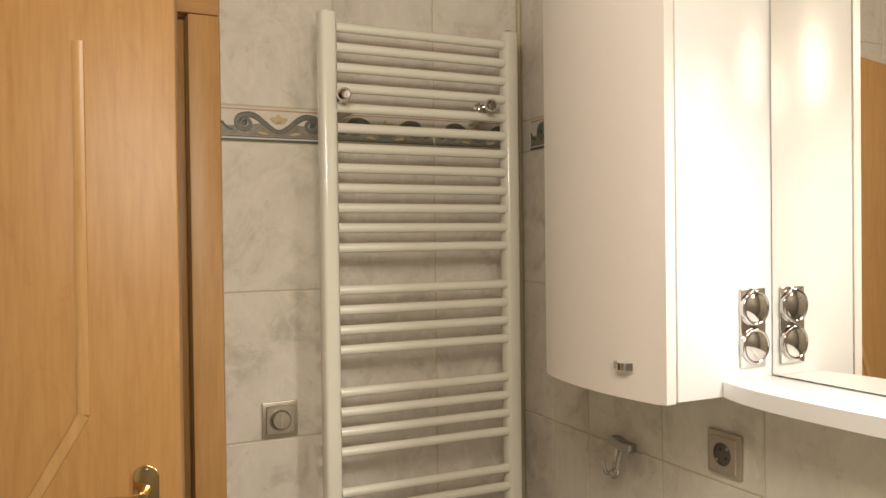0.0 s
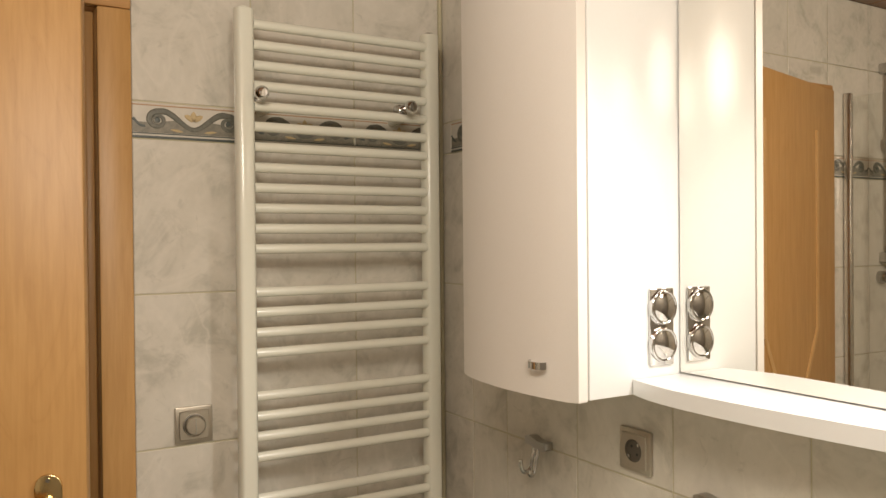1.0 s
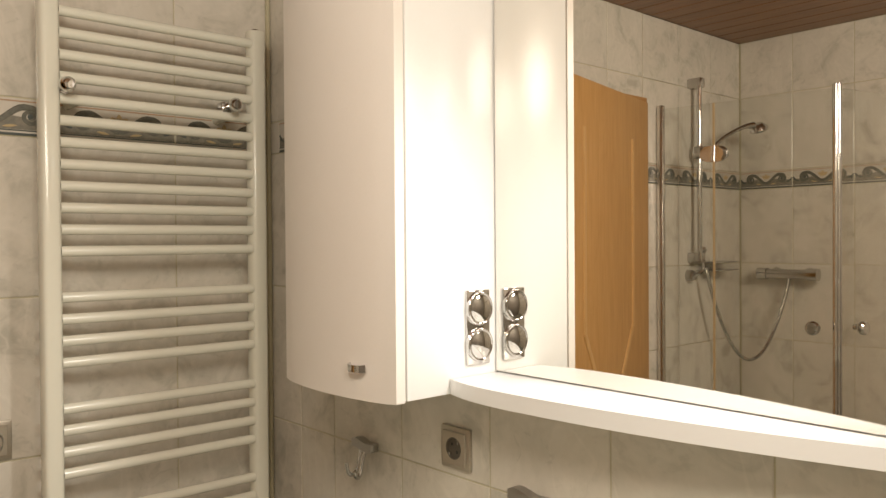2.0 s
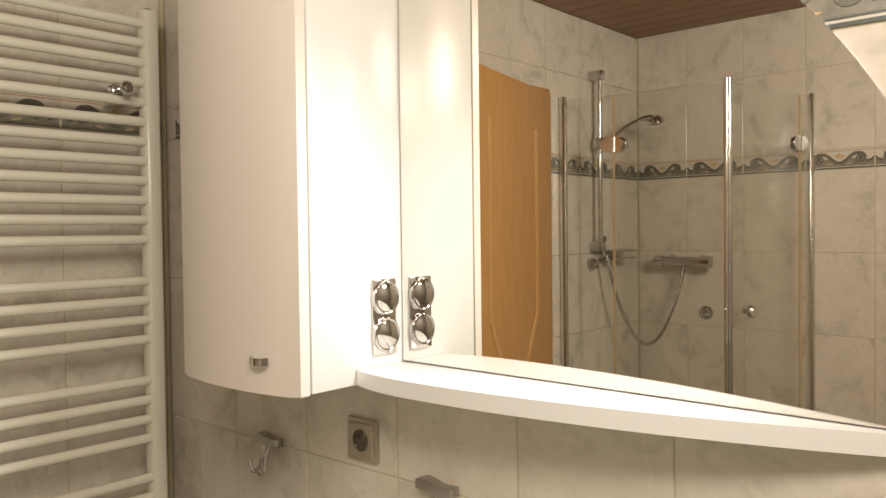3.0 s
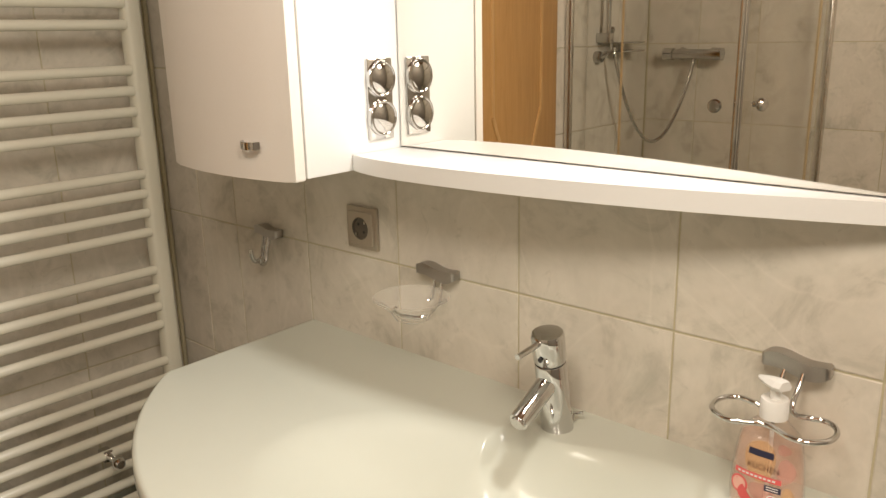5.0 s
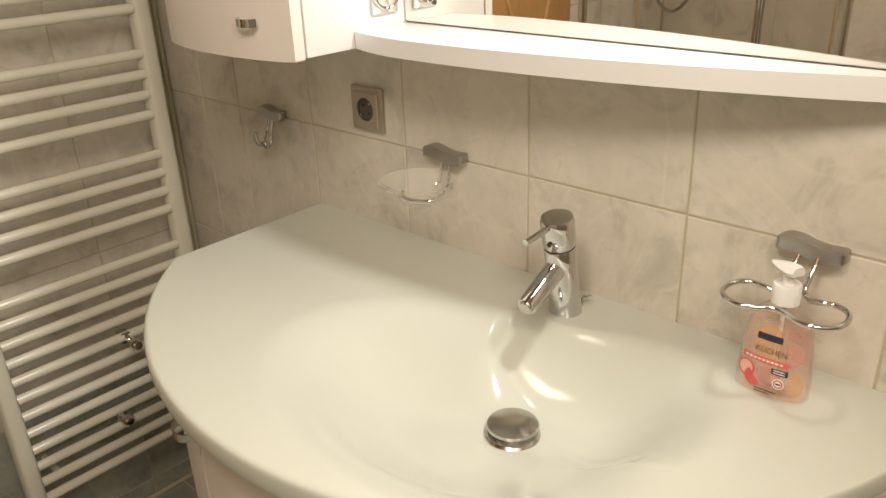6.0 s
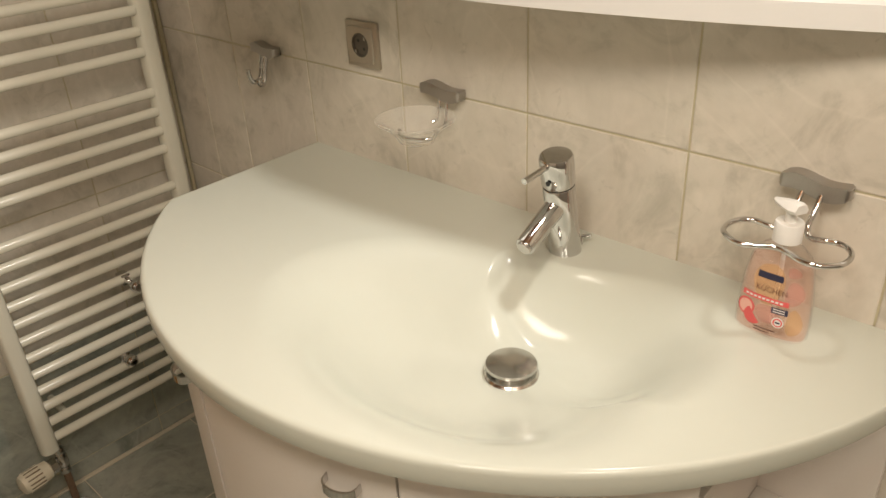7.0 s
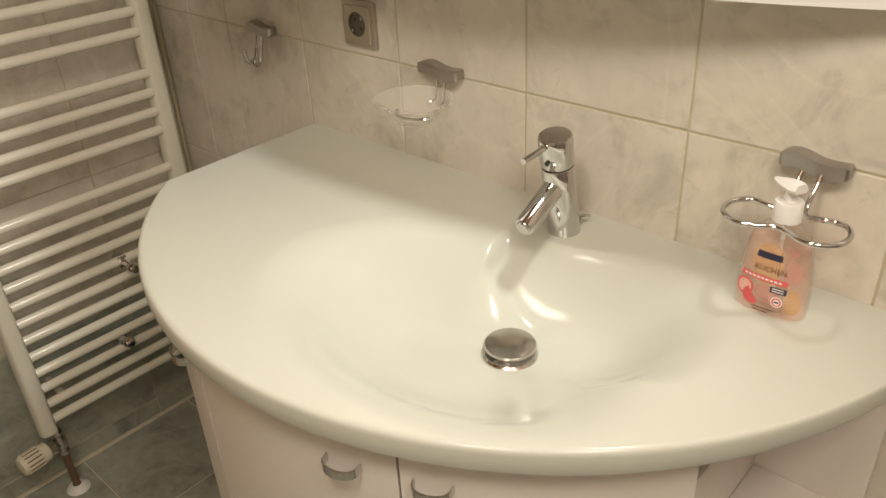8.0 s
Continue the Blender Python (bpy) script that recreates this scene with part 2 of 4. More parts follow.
def lathe(profile, m=None, sides=24, bm=None):
    """Turns (radius, height) pairs round z, then lays it by the pose m."""
    bm = bm or bmesh.new()
    m = m or Matrix()
    rings = []
    for r, z in profile:
        if r < 1e-6:
            rings.append([bm.verts.new(m @ Vector((0, 0, z)))])
        else:
            rings.append([bm.verts.new(m @ Vector((r * math.cos(t), r * math.sin(t), z))) for t in [2 * math.pi * j / sides for j in range(sides)]])
    for a, b in zip(rings, rings[1:]):
        for j in range(sides):
            k = (j + 1) % sides
            if len(a) == 1 and len(b) > 1:
                bm.faces.new((a[0], b[j], b[k]))
            elif len(b) == 1 and len(a) > 1:
                bm.faces.new((a[j], a[k], b[0]))
            elif len(a) > 1:
                bm.faces.new((a[j], a[k], b[k], b[j]))
    return bm


def slab(outline, z0, z1, bevel=0.0, bm=None, m=None, segments=3):
    """A flat outline raised from z0 to z1, its rims rounded."""
    bm = bm or bmesh.new()
    low = [bm.verts.new((x, y, z0)) for x, y in outline]
    high = [bm.verts.new((x, y, z1)) for x, y in outline]
    faces = [bm.faces.new(low[::-1]), bm.faces.new(high)]
    n = len(outline)
    for k in range(n):
        bm.faces.new((low[k], low[(k + 1) % n], high[(k + 1) % n], high[k]))
    if bevel:
        rim = [e for f in faces for e in f.edges]
        bmesh.ops.bevel(bm, geom=rim, offset=bevel, segments=segments, profile=0.5, affect="EDGES")
    if m is not None:
        bmesh.ops.transform(bm, matrix=m, verts=bm.verts)
    return bm


def glide(points, n=5):
    """Rounds a path by running a smooth curve through its points."""
    p = [Vector(q) for q in points]
    p = [2 * p[0] - p[1]] + p + [2 * p[-1] - p[-2]]
    out = []
    for a, b, c, d in zip(p, p[1:], p[2:], p[3:]):
        for k in range(n):
            t = k / n
            out.append(0.5 * (2 * b + (c - a) * t + (2 * a - 5 * b + 4 * c - d) * t * t + (3 * b - a - 3 * c + d) * t ** 3))
    return out + [p[-2]]


def transformed(bm, m4):
    bmesh.ops.transform(bm, matrix=m4, verts=bm.verts)
    return bm


def arc(cx, cy, r, a0, a1, n):
    return [(cx + r * math.cos(radians(a0 + (a1 - a0) * k / n)), cy + r * math.sin(radians(a0 + (a1 - a0) * k / n))) for k in range(n + 1)]


# wall frames: u runs along the wall, v up, w out of the wall into the room
NORTH = Matrix(((1, 0, 0, 0), (0, 0, -1, 0), (0, 1, 0, 0), (0, 0, 0, 1)))
EAST = Matrix(((0, 0, -1, 0), (1, 0, 0, 0), (0, 1, 0, 0), (0, 0, 0, 1)))
WEST_X = -2.386
WEST = Matrix(((0, 0, 1, WEST_X), (1, 0, 0, 0), (0, 1, 0, 0), (0, 0, 0, 1)))
SOUTH_Y, CEIL, FLOOR = -2.62, 2.36, 0.016

# ---- large structure ----
DOOR_L, DOOR_R, DOOR_TOP = -1.636, -0.748, 2.03
bm = box(DOOR_R, 0.12, 0.0006, 0.12, 0, CEIL)
box(WEST_X - 0.12, DOOR_L, 0.003, 0.12, 0, CEIL, bm=bm)
box(DOOR_L, DOOR_R, 0.0006, 0.12, DOOR_TOP, CEIL, bm=bm)
wall_north = tagged(finish("wall_north", bm, "grout", smooth=False), "grey-beige marbled tile wall with a doorway", "wall", kind="structure")
wall_east = tagged(finish("wall_east", box(0.0006, 0.12, SOUTH_Y - 0.12, 0.003, 0, CEIL), "grout", smooth=False), "grey-beige marbled tile wall behind the washbasin", "wall", kind="structure")
wall_west = tagged(finish("wall_west", box(WEST_X - 0.12, WEST_X - 0.0006, SOUTH_Y - 0.12, 0.003, 0, CEIL), "grout", smooth=False), "grey-beige marbled tile wall of the shower", "wall", kind="structure")
# Unseen wall added to close the room; its tone steers bounce and reflections.
wall_south = tagged(finish("wall_south", box(WEST_X - 0.003, 0.003, SOUTH_Y - 0.12, SOUTH_Y, 0, CEIL), "bounce_tone", smooth=False), "plain unseen wall closing the room, toned for bounce light and reflections", "wall", kind="structure")
floor = tagged(finish("floor", box(WEST_X - 0.12, 0.12, SOUTH_Y - 0.12, 1.3, -0.1, FLOOR - 0.0015), "grout_floor", smooth=False), "dark green marbled tile floor with pale joints", "floor", kind="structure")
bm = box(WEST_X - 0.12, 0.12, SOUTH_Y - 0.12, 1.3, CEIL + 0.012, CEIL + 0.1)
for k in range(25):
    x = WEST_X + 0.05 + k * 0.1
    box(x - 0.048, x + 0.048, SOUTH_Y, 0.0, CEIL, CEIL + 0.014, 0.003, bm, 1)
ceiling = tagged(finish("ceiling", bm, "ceiling_wood"), "brown wooden board ceiling", "ceiling", kind="structure")
bm = box(DOOR_L - 0.5, DOOR_R + 0.5, 1.2, 1.3, 0, CEIL + 0.1)
box(DOOR_L - 0.6, DOOR_L - 0.5, 0.12, 1.3, 0, CEIL + 0.1, bm=bm)
box(DOOR_R + 0.5, DOOR_R + 0.6, 0.12, 1.3, 0, CEIL + 0.1, bm=bm)
tagged(finish("wall_corridor", bm, "plaster", smooth=False), "pale plaster corridor wall beyond the door", "wall", kind="structure")
tagged(finish("trim", box(-0.012, -0.002, -0.012, -0.002, FLOOR, CEIL, 0.003), "grout"), "pale joint strip in the tiled corner", "trim", kind="structure")

tagged(finish("trim", box(-0.747, -0.012, -0.014, -0.0015, FLOOR - 0.001, FLOOR + 0.005, 0.002), "grout_floor"), "wide pale joint where floor and wall tiles meet", "trim", kind="structure")

# door lining
lining = thing("door_frame", "beech veneer door frame set in the tiled wall", "door frame", kind="structure")
for name, b in (("jamb", (DOOR_R - 0.065, DOOR_R, -0.022, -0.001)), ("jamb", (DOOR_L, DOOR_L + 0.065, -0.022, -0.001))):
    part(name, box(*b, FLOOR, DOOR_TOP - 0.065, 0.004), "beech", lining)
part("head", box(DOOR_L, DOOR_R, -0.022, -0.001, DOOR_TOP - 0.0645, DOOR_TOP, 0.004), "beech_across", lining)
for x0, x1 in ((DOOR_R - 0.066, DOOR_R - 0.046), (DOOR_L + 0.046, DOOR_L + 0.066)):
    part("lining_board", box(x0, x1, 0.0, 0.26, FLOOR, DOOR_TOP - 0.066, 0.002), "beech", lining)
for x0, x1 in ((DOOR_R - 0.084, DOOR_R - 0.0665), (DOOR_L + 0.0665, DOOR_L + 0.084)):
    part("door_stop", box(x0, x1, 0.022, 0.10, FLOOR, DOOR_TOP - 0.067, 0.003), "beech", lining)
part("lining_board", box(DOOR_L + 0.046, DOOR_R - 0.046, 0.0, 0.26, DOOR_TOP - 0.066, DOOR_TOP - 0.046, 0.002), "beech_across", lining)

# door leaf, hinged away from the radiator and standing ajar
LEAF_W, LEAF_TOP, AJAR = 0.739, 2.000, 13.8
door = thing("door_1", "ajar beech veneer door with a raised moulding", "door", kind="structure", place=(-1.571, -0.024, 0))
door.rotation_euler = (0, 0, -radians(AJAR))
part("leaf", box(0, LEAF_W, -0.04, 0, FLOOR + 0.008, LEAF_TOP, 0.004), "beech", door)


def strip(a, b, width):
    """A flat raised moulding on the leaf from a to b, in leaf width and height."""
    a, b = Vector((a[0], 0, a[1])), Vector((b[0], 0, b[1]))
    d = (b - a).normalized()
    side = Vector((d.z, 0, -d.x)) * width / 2
    bm = bmesh.new()
    rows = []
    for k, y in ((1.0, -0.039), (0.86, -0.0435), (0.45, -0.0452), (-0.45, -0.0452), (-0.86, -0.0435), (-1.0, -0.039)):
        rows.append([bm.verts.new((p.x + k * side.x, y, p.z + k * side.z)) for p in (a, b)])
    for p, q in zip(rows, rows[1:]):
        bm.faces.new((p[0], p[1], q[1], q[0]))
    for e in (0, 1):
        bm.faces.new([r[e] for r in rows])
    return bm


MX, M0, M1 = 0.575, 1.185, 1.845
# Mouldings get the lightened beech in place of a highlight.
for a, b in (((MX, M0), (MX, M1)), ((LEAF_W - MX, M0), (LEAF_W - MX, M1)), ((MX, M0), (MX - 0.10, M0 - 0.17)), ((LEAF_W - MX, M0), (LEAF_W - MX + 0.10, M0 - 0.17)), ((MX - 0.1, M0 - 0.17), (MX - 0.1, 0.25)), ((LEAF_W - MX + 0.1, M0 - 0.17), (LEAF_W - MX + 0.1, 0.25))):
    part("moulding", strip(a, b, 0.022), "beech_lit", door, "raised moulding, its highlight put into paler beech")
plate = part("handle_plate", slab(arc(0, 0, 0.022, 0, 180, 12) + [(-0.022, -0.2), (0.022, -0.2)], 0, 0.006, 0.0025, m=Matrix.Translation((0.678, -0.04, 1.068)) @ NORTH), "brass", door, "polished brass plate")
part("screw", lathe([(0, 0.002), (0.004, 0.002), (0.004, 0.0), (0.0, -0.001)], Matrix.Translation((0.678, -0.047, 1.080)) @ NORTH, 10), "chrome_dull", plate)
part("handle", tube([(0.678, -0.045, 1.045), (0.678, -0.085, 1.045), (0.671, -0.095, 1.045), (0.653, -0.098, 1.044), (0.56, -0.098, 1.042)], 0.009), "brass", plate)
part("hinge", tube([(-0.004, -0.012, 1.72), (-0.004, -0.012, 1.80)], 0.008), "chrome_dull", door)
part("hinge", tube([(-0.004, -0.012, 0.25), (-0.004, -0.012, 0.33)], 0.008), "chrome_dull", door)

# ---- towel radiator ----
BAR_Z = [1.951 - 0.0436 * k for k in range(12)] + [1.379 - 0.0436 * k for k in range(4)] + [1.156 - 0.0436 * k for k in range(4)] + [0.936 - 0.0436 * k for k in range(4)] + [0.715 - 0.0436 * k for k in range(12)]
POST_L, POST_R, RAD_Y = -0.535, -0.085, -0.085
radiator = thing("towel_radiator", "tall cream enamelled towel radiator with horizontal bars on the tiles", "radiator")


def post(x):
    """A rounded D-section upright, its flat side to the wall."""
    outline = [(x + 0.0195 * math.copysign(abs(math.cos(t)) ** 0.5, math.cos(t)), RAD_Y - 0.004 - 0.021 * math.copysign(abs(math.sin(t)) ** 0.75, math.sin(t))) for t in [2 * math.pi * k / 28 for k in range(28)]]
    return slab(outline, 0.212, 1.979, 0.003)


for x in (POST_L, POST_R):
    upright = part("post", post(x), "enamel", radiator)
    part("end_cap", lathe([(0, 0.006), (0.009, 0.005), (0.011, 0.001), (0.011, -0.002)], Matrix.Translation((x, RAD_Y - 0.004, 1.979)), 16), "chrome_dull" if x == POST_R else "enamel", upright)
for z in BAR_Z:
    z = 1.475 + (z - 1.475) * 0.9935
    part("bar", tube([(POST_L + 0.017, RAD_Y - 0.0115, z), (POST_R - 0.017, RAD_Y - 0.0115, z)], 0.0108, 14, caps=False), "enamel", radiator)
for x in (POST_L + 0.06, POST_R - 0.06):
    for z in (BAR_Z[4], BAR_Z[-2]):
        part("wall_bracket", tube([(x, 0, z), (x, RAD_Y, z)], 0.009), "enamel", radiator)


def clip_hook(x, z, lean, label, reach=0.038):
    """A chrome robe knob clamped between two bars."""
    ob = thing("robe_hook", label, "hook", "robe hooks on the radiator")
    part("clamp", box(x - 0.012, x + 0.012, RAD_Y - 0.02, RAD_Y + 0.012, z - 0.014, z + 0.012, 0.004), "chrome", ob)
    turn = Matrix.Translation((x, RAD_Y - 0.02, z)) @ Matrix.Rotation(radians(90), 4, "X") @ Matrix.Rotation(radians(lean), 4, "Y")
    part("knob", lathe([(0, reach), (0.009, reach - 0.001), (0.0145, reach - 0.007), (0.0155, reach - 0.014), (0.0125, reach - 0.021), (0.0085, reach - 0.027), (0.0085, 0.0), (0, 0)], turn, 20), "chrome", ob)
    return ob


clip_hook(-0.512, 1.796, 0, "polished chrome robe knob clipped on the radiator", 0.044)
clip_hook(-0.164, 1.793, 0, "polished chrome robe knob clipped on the radiator", 0.052)
clip_hook(-0.268, 0.545, 0, "chrome knob clipped low on the radiator", 0.056)
clip_hook(-0.318, 0.358, 0, "dark chrome knob clipped low on the radiator")

# thermostatic valve with its riser
valve = thing("radiator_valve", "ribbed ivory thermostat head on a worn valve under the radiator", "valve")
VX, VZ = POST_L + 0.018, 0.166
part("riser_pipe", tube([(VX, RAD_Y, FLOOR), (VX, RAD_Y, VZ - 0.01)], 0.0085), "copper_pipe", valve, "tarnished copper pipe")
body_m = Matrix.Translation((VX, RAD_Y, VZ))
part("valve_body", lathe([(0, 0.047), (0.009, 0.047), (0.010, 0.036), (0.012, 0.032), (0.012, 0.024), (0.010, 0.022), (0.0135, 0.012), (0.0135, -0.010), (0.010, -0.018), (0.0125, -0.022), (0.0125, -0.034), (0.009, -0.037), (0, -0.037)], body_m, 12), "chrome_dull", valve)
aim = Vector((-1.0, -0.12, 0.0)).to_track_quat("Z", "Y").to_matrix().to_4x4()
part("union_nut", lathe([(0.011, 0.0), (0.013, 0.012), (0.018, 0.016), (0.018, 0.03), (0.012, 0.034), (0, 0.034)], body_m @ aim, 8), "chrome_dull", valve)
head = part("thermostat_head", lathe([(0.014, 0.03), (0.022, 0.034), (0.0235, 0.05), (0.0245, 0.09), (0.022, 0.098), (0.012, 0.102), (0, 0.102)], body_m @ aim, 24), "ivory_plastic", valve)
for k in range(14):
    a = 2 * math.pi * k / 14
    part("grip_rib", tube([body_m @ aim @ Vector((0.0242 * math.cos(a), 0.0242 * math.sin(a), h)) for h in (0.052, 0.09)], 0.0018, 6), "ivory_plastic", head)
# Brown rods between the ribs put the slots' shade into colour.
for k in range(14):
    a = 2 * math.pi * (k + 0.5) / 14
    part("slot", tube([body_m @ aim @ Vector((0.0238 * math.cos(a), 0.0238 * math.sin(a), h)) for h in (0.054, 0.088)], 0.0016, 6), "slot_shade", head, "brown rod standing for a shaded grip slot")
rosette = thing("pipe_rosette", "round white plastic pipe cover on the floor", "pipe cover")
part("disc", lathe([(0.010, 0.014), (0.014, 0.013), (0.024, 0.006), (0.028, 0.0), (0.010, 0.0)], Matrix.Translation((VX, RAD_Y, FLOOR)), 24), "white_plastic", rosette)

# ---- light switch and sockets ----
def square_plate(u, v, size, frame_m, name, label, category, hole):
    ob = thing(name, label, category)
    h = size / 2
    m4 = frame_m @ Matrix.Translation((u, v, 0))
    bm = box(-h, h, -h, h, 0.001, 0.009, 0.003)
    bmesh.ops.transform(bm, matrix=m4, verts=bm.verts)
    part("frame", bm, "brushed_plate", ob)
    part("cover", transformed(holed_square(h * 0.80, hole, 0.008, 0.0125), m4), "brushed_plate", ob)
    return ob, m4


def holed_square(k, r, z0, z1, n=32):
    """A square cover with broken edges and a round hole."""
    bm = bmesh.new()
    rows = []
    for grow, z in ((None, z0), (None, z1), (1.0 - 0.0015 / k, z1), (1.0, z1 - 0.0015), (1.0, z0)):
        row = []
        for j in range(n):
            a = 2 * math.pi * (j + 0.5) / n
            c, q = math.cos(a), math.sin(a)
            reach = r if grow is None else grow * k / max(abs(c), abs(q))
            if grow is not None and abs(abs(c) - abs(q)) < 0.15:
                c, q, reach = math.copysign(1, c), math.copysign(1, q), grow * k * (1 - 0.04 * (abs(abs(c) - abs(q)) > 1e-6))
            row.append(bm.verts.new((c * reach, q * reach, z)))
        rows.append(row)
    for a, b in zip(rows, rows[1:]):
        for j in range(n):
            bm.faces.new((a[j], a[(j + 1) % n], b[(j + 1) % n], b[j]))
    return bm


dimmer, m4 = square_plate(-0.628, 1.095, 0.079, NORTH, "dimmer_switch", "square champagne metal dimmer switch with a round knob on the tiles", "switch", 0.0215)
part("knob_ring", lathe([(0.0245, 0.0125), (0.0245, 0.015), (0.0215, 0.0155), (0.0205, 0.0125)], m4, 28), "chrome_dull", dimmer)
part("knob", lathe([(0.0195, 0.0125), (0.0195, 0.024), (0.018, 0.0265), (0, 0.0275)], m4, 28), "brushed_plate", dimmer, "champagne metal rotary knob")
part("knob_mark", transformed(box(-0.0007, 0.0007, -0.016, 0.016, 0.0268, 0.0281), m4), "chrome_dull", dimmer)


def power_socket(u, v, frame_m):
    ob, m4 = square_plate(u, v, 0.078, frame_m, "power_socket", "square champagne metal wall socket on the tiles", "socket", 0.0205)
    part("well", lathe([(0.0208, 0.0122), (0.0200, 0.0132), (0.0190, 0.0125), (0.0180, 0.0092), (0, 0.0092)], m4, 28), "socket_dark", ob, "dark round recess")
    for s in (-1, 1):
        # Raised black disc stands for the unlit depth of a hole.
        part("contact_hole", lathe([(0.0028, 0.0094), (0.0028, 0.0098), (0, 0.0098)], m4 @ Matrix.Translation((s * 0.0095 * 0.7, s * 0.0095 * 0.7, 0)), 10), "hole_and_mark_black", ob)
        part("earth_clip", transformed(box(-0.0025, 0.0025, -0.003, 0.003, 0.009, 0.0125, 0.0008), m4 @ Matrix.Translation((s * 0.0115, -s * 0.0115, 0))), "chrome_dull", ob)
    return ob


power_socket(-0.692, 1.105, EAST)

# ---- wall cabinet ----
CAB_Y0, CAB_Y1, CAB_D, CAB_Z0, CAB_Z1 = -0.802, -0.470, 0.222, 1.235, 2.02
cabinet = thing("wall_cabinet", "tall white lacquered wall cabinet with a gently bowed door", "cabinet")
part("body", box(-CAB_D + 0.014, -0.001, CAB_Y0, CAB_Y1, CAB_Z0, CAB_Z1, 0.002), "lacquer", cabinet)


def bow(y):
    k = (y - (CAB_Y0 + CAB_Y1) / 2) / ((CAB_Y1 - CAB_Y0) / 2)
    return -CAB_D - 0.008 - 0.022 * (1 - k * k)


ys = [CAB_Y0 - 0.0 + (CAB_Y1 - CAB_Y0) * k / 16 for k in range(17)]
outline = [(bow(y), y) for y in ys] + [(-CAB_D + 0.010, CAB_Y1), (-CAB_D + 0.010, CAB_Y0)]
door_panel = part("door", slab(outline[::-1], CAB_Z0 - 0.003, CAB_Z1, 0.0035), "lacquer_shaded", cabinet)


def bow_handle(m4, width=0.042, deep=0.017):
    """A flat bent chrome strap."""
    bm = bmesh.new()
    rows = []
    for k in range(13):
        a = math.pi * k / 12
        x, o = -width / 2 * math.cos(a), deep * math.sin(a) ** 0.6
        rows.append([bm.verts.new(m4 @ Vector((x * s, v, o * s2))) for v, s, s2 in ((-0.0058, 1, 1), (0.0058, 1, 1), (0.0058, 0.93, 0.88), (-0.0058, 0.93, 0.88))])
    for a, b in zip(rows, rows[1:]):
        for j in range(4):
            bm.faces.new((a[j], a[(j + 1) % 4], b[(j + 1) % 4], b[j]))
    bm.faces.new(rows[0])
    bm.faces.new(rows[-1][::-1])
    return bm


part("handle", bow_handle(Matrix.Translation((bow(-0.725), -0.725, 1.285)) @ Matrix.Rotation(radians(-8), 4, "Z") @ EAST), "chrome", door_panel, "small chrome bow handle")
# twin chrome covers of the switch and socket in the cabinet's side
SIDE = Matrix(((1, 0, 0, 0), (0, 0, -1, CAB_Y0), (0, 1, 0, 0), (0, 0, 0, 1)))
twin = part("twin_socket", transformed(box(-0.084, -0.030, 1.278, 1.404, 0.0, 0.005, 0.002), SIDE), "chrome", cabinet, "polished chrome twin switch and socket plate")
for z in (1.373, 1.312):
    cap = Matrix.Translation((-0.057, 0, 0)) @ SIDE @ Matrix.Translation((0, z, 0))
    lip = [(0.0262 + 0.0023 * math.cos(a), 0.0095 + 0.0023 * math.sin(a)) for a in [radians(22.5 * k) for k in range(7)]]
    dome = [(0.0236 * (1 - k / 14), 0.0108 + 0.0044 * (1 - (1 - k / 14) ** 2)) for k in range(15)]
    finish("round_cover", lathe([(0.0285, 0.003)] + lip + dome, cap, 64), "chrome", twin, angle=80)

# ---- mirror and shelf ----
MIR_X, MIR_Y, MIR_Z, MIR_R = -0.013, -0.905, 1.262, 0.728
outline = [(y, z) for y, z in arc(MIR_Y, MIR_Z, MIR_R, 180, 90, 40) if y <= CAB_Y0 - 0.002]
outline = [(CAB_Y0 - 0.002, MIR_Z)] + outline + [(CAB_Y0 - 0.002, outline[-1][1])]
mirror = thing("wall_mirror", "large arched frameless wall mirror above the shelf", "mirror")
part("backing", transformed(slab(outline, 0.001, 0.0085), EAST), "satin_metal", mirror)
part("glass", transformed(slab(outline, 0.009, -MIR_X, 0.001, segments=1), EAST), "silver_mirror", mirror, "silvered mirror glass")

SHELF_Z0, SHELF_Z1 = 1.236, 1.260


def shelf_front(y):
    """The bowed front of the shelf: deepest near the cabinet, running out to the wall."""
    k = (y + 0.93) / 0.69
    return -0.140 * (1 - abs(k) ** 2.0) if y < -0.93 else -0.140 + 0.022 * ((y + 0.93) / 0.13) ** 2


ys = [CAB_Y0 - 0.002 - (0.82 * k / 40) for k in range(41)]
front = [(min(shelf_front(y), -0.004), y) for y in ys if shelf_front(y) < -0.002]
shelf = thing("mirror_shelf", "white lacquered shelf with a bowed front under the mirror", "shelf")
part("board", slab([(-0.001, front[-1][1])] + [(x + 0.0012, y) for x, y in front[::-1]] + [(-0.001, CAB_Y0 - 0.002)], SHELF_Z0, SHELF_Z1, 0.001), "lacquer", shelf)
part("front_edge", slab(front + [(x + 0.0035, y) for x, y in front[::-1]], SHELF_Z0 - 0.0006, SHELF_Z1 + 0.0006, 0.0012), "lacquer", shelf, "rounded white edge band")

# ---- washbasin top ----
TOP_Z, TOP_T, CX, CY, CR = 0.891, 0.034, 0.055, -1.0134, 0.6167


def smooth(a, b, x):
    t = min(1.0, max(0.0, (x - a) / (b - a)))
    return t * t * (3 - 2 * t)


def round_max(a, b, k):
    """The larger of two depths, their meeting line rounded over k."""
    k = max(1e-6, k * smooth(0.0, 0.05, max(a, b)))
    h = max(0.0, k - abs(a - b)) / k
    return max(a, b) + h * h * k / 4


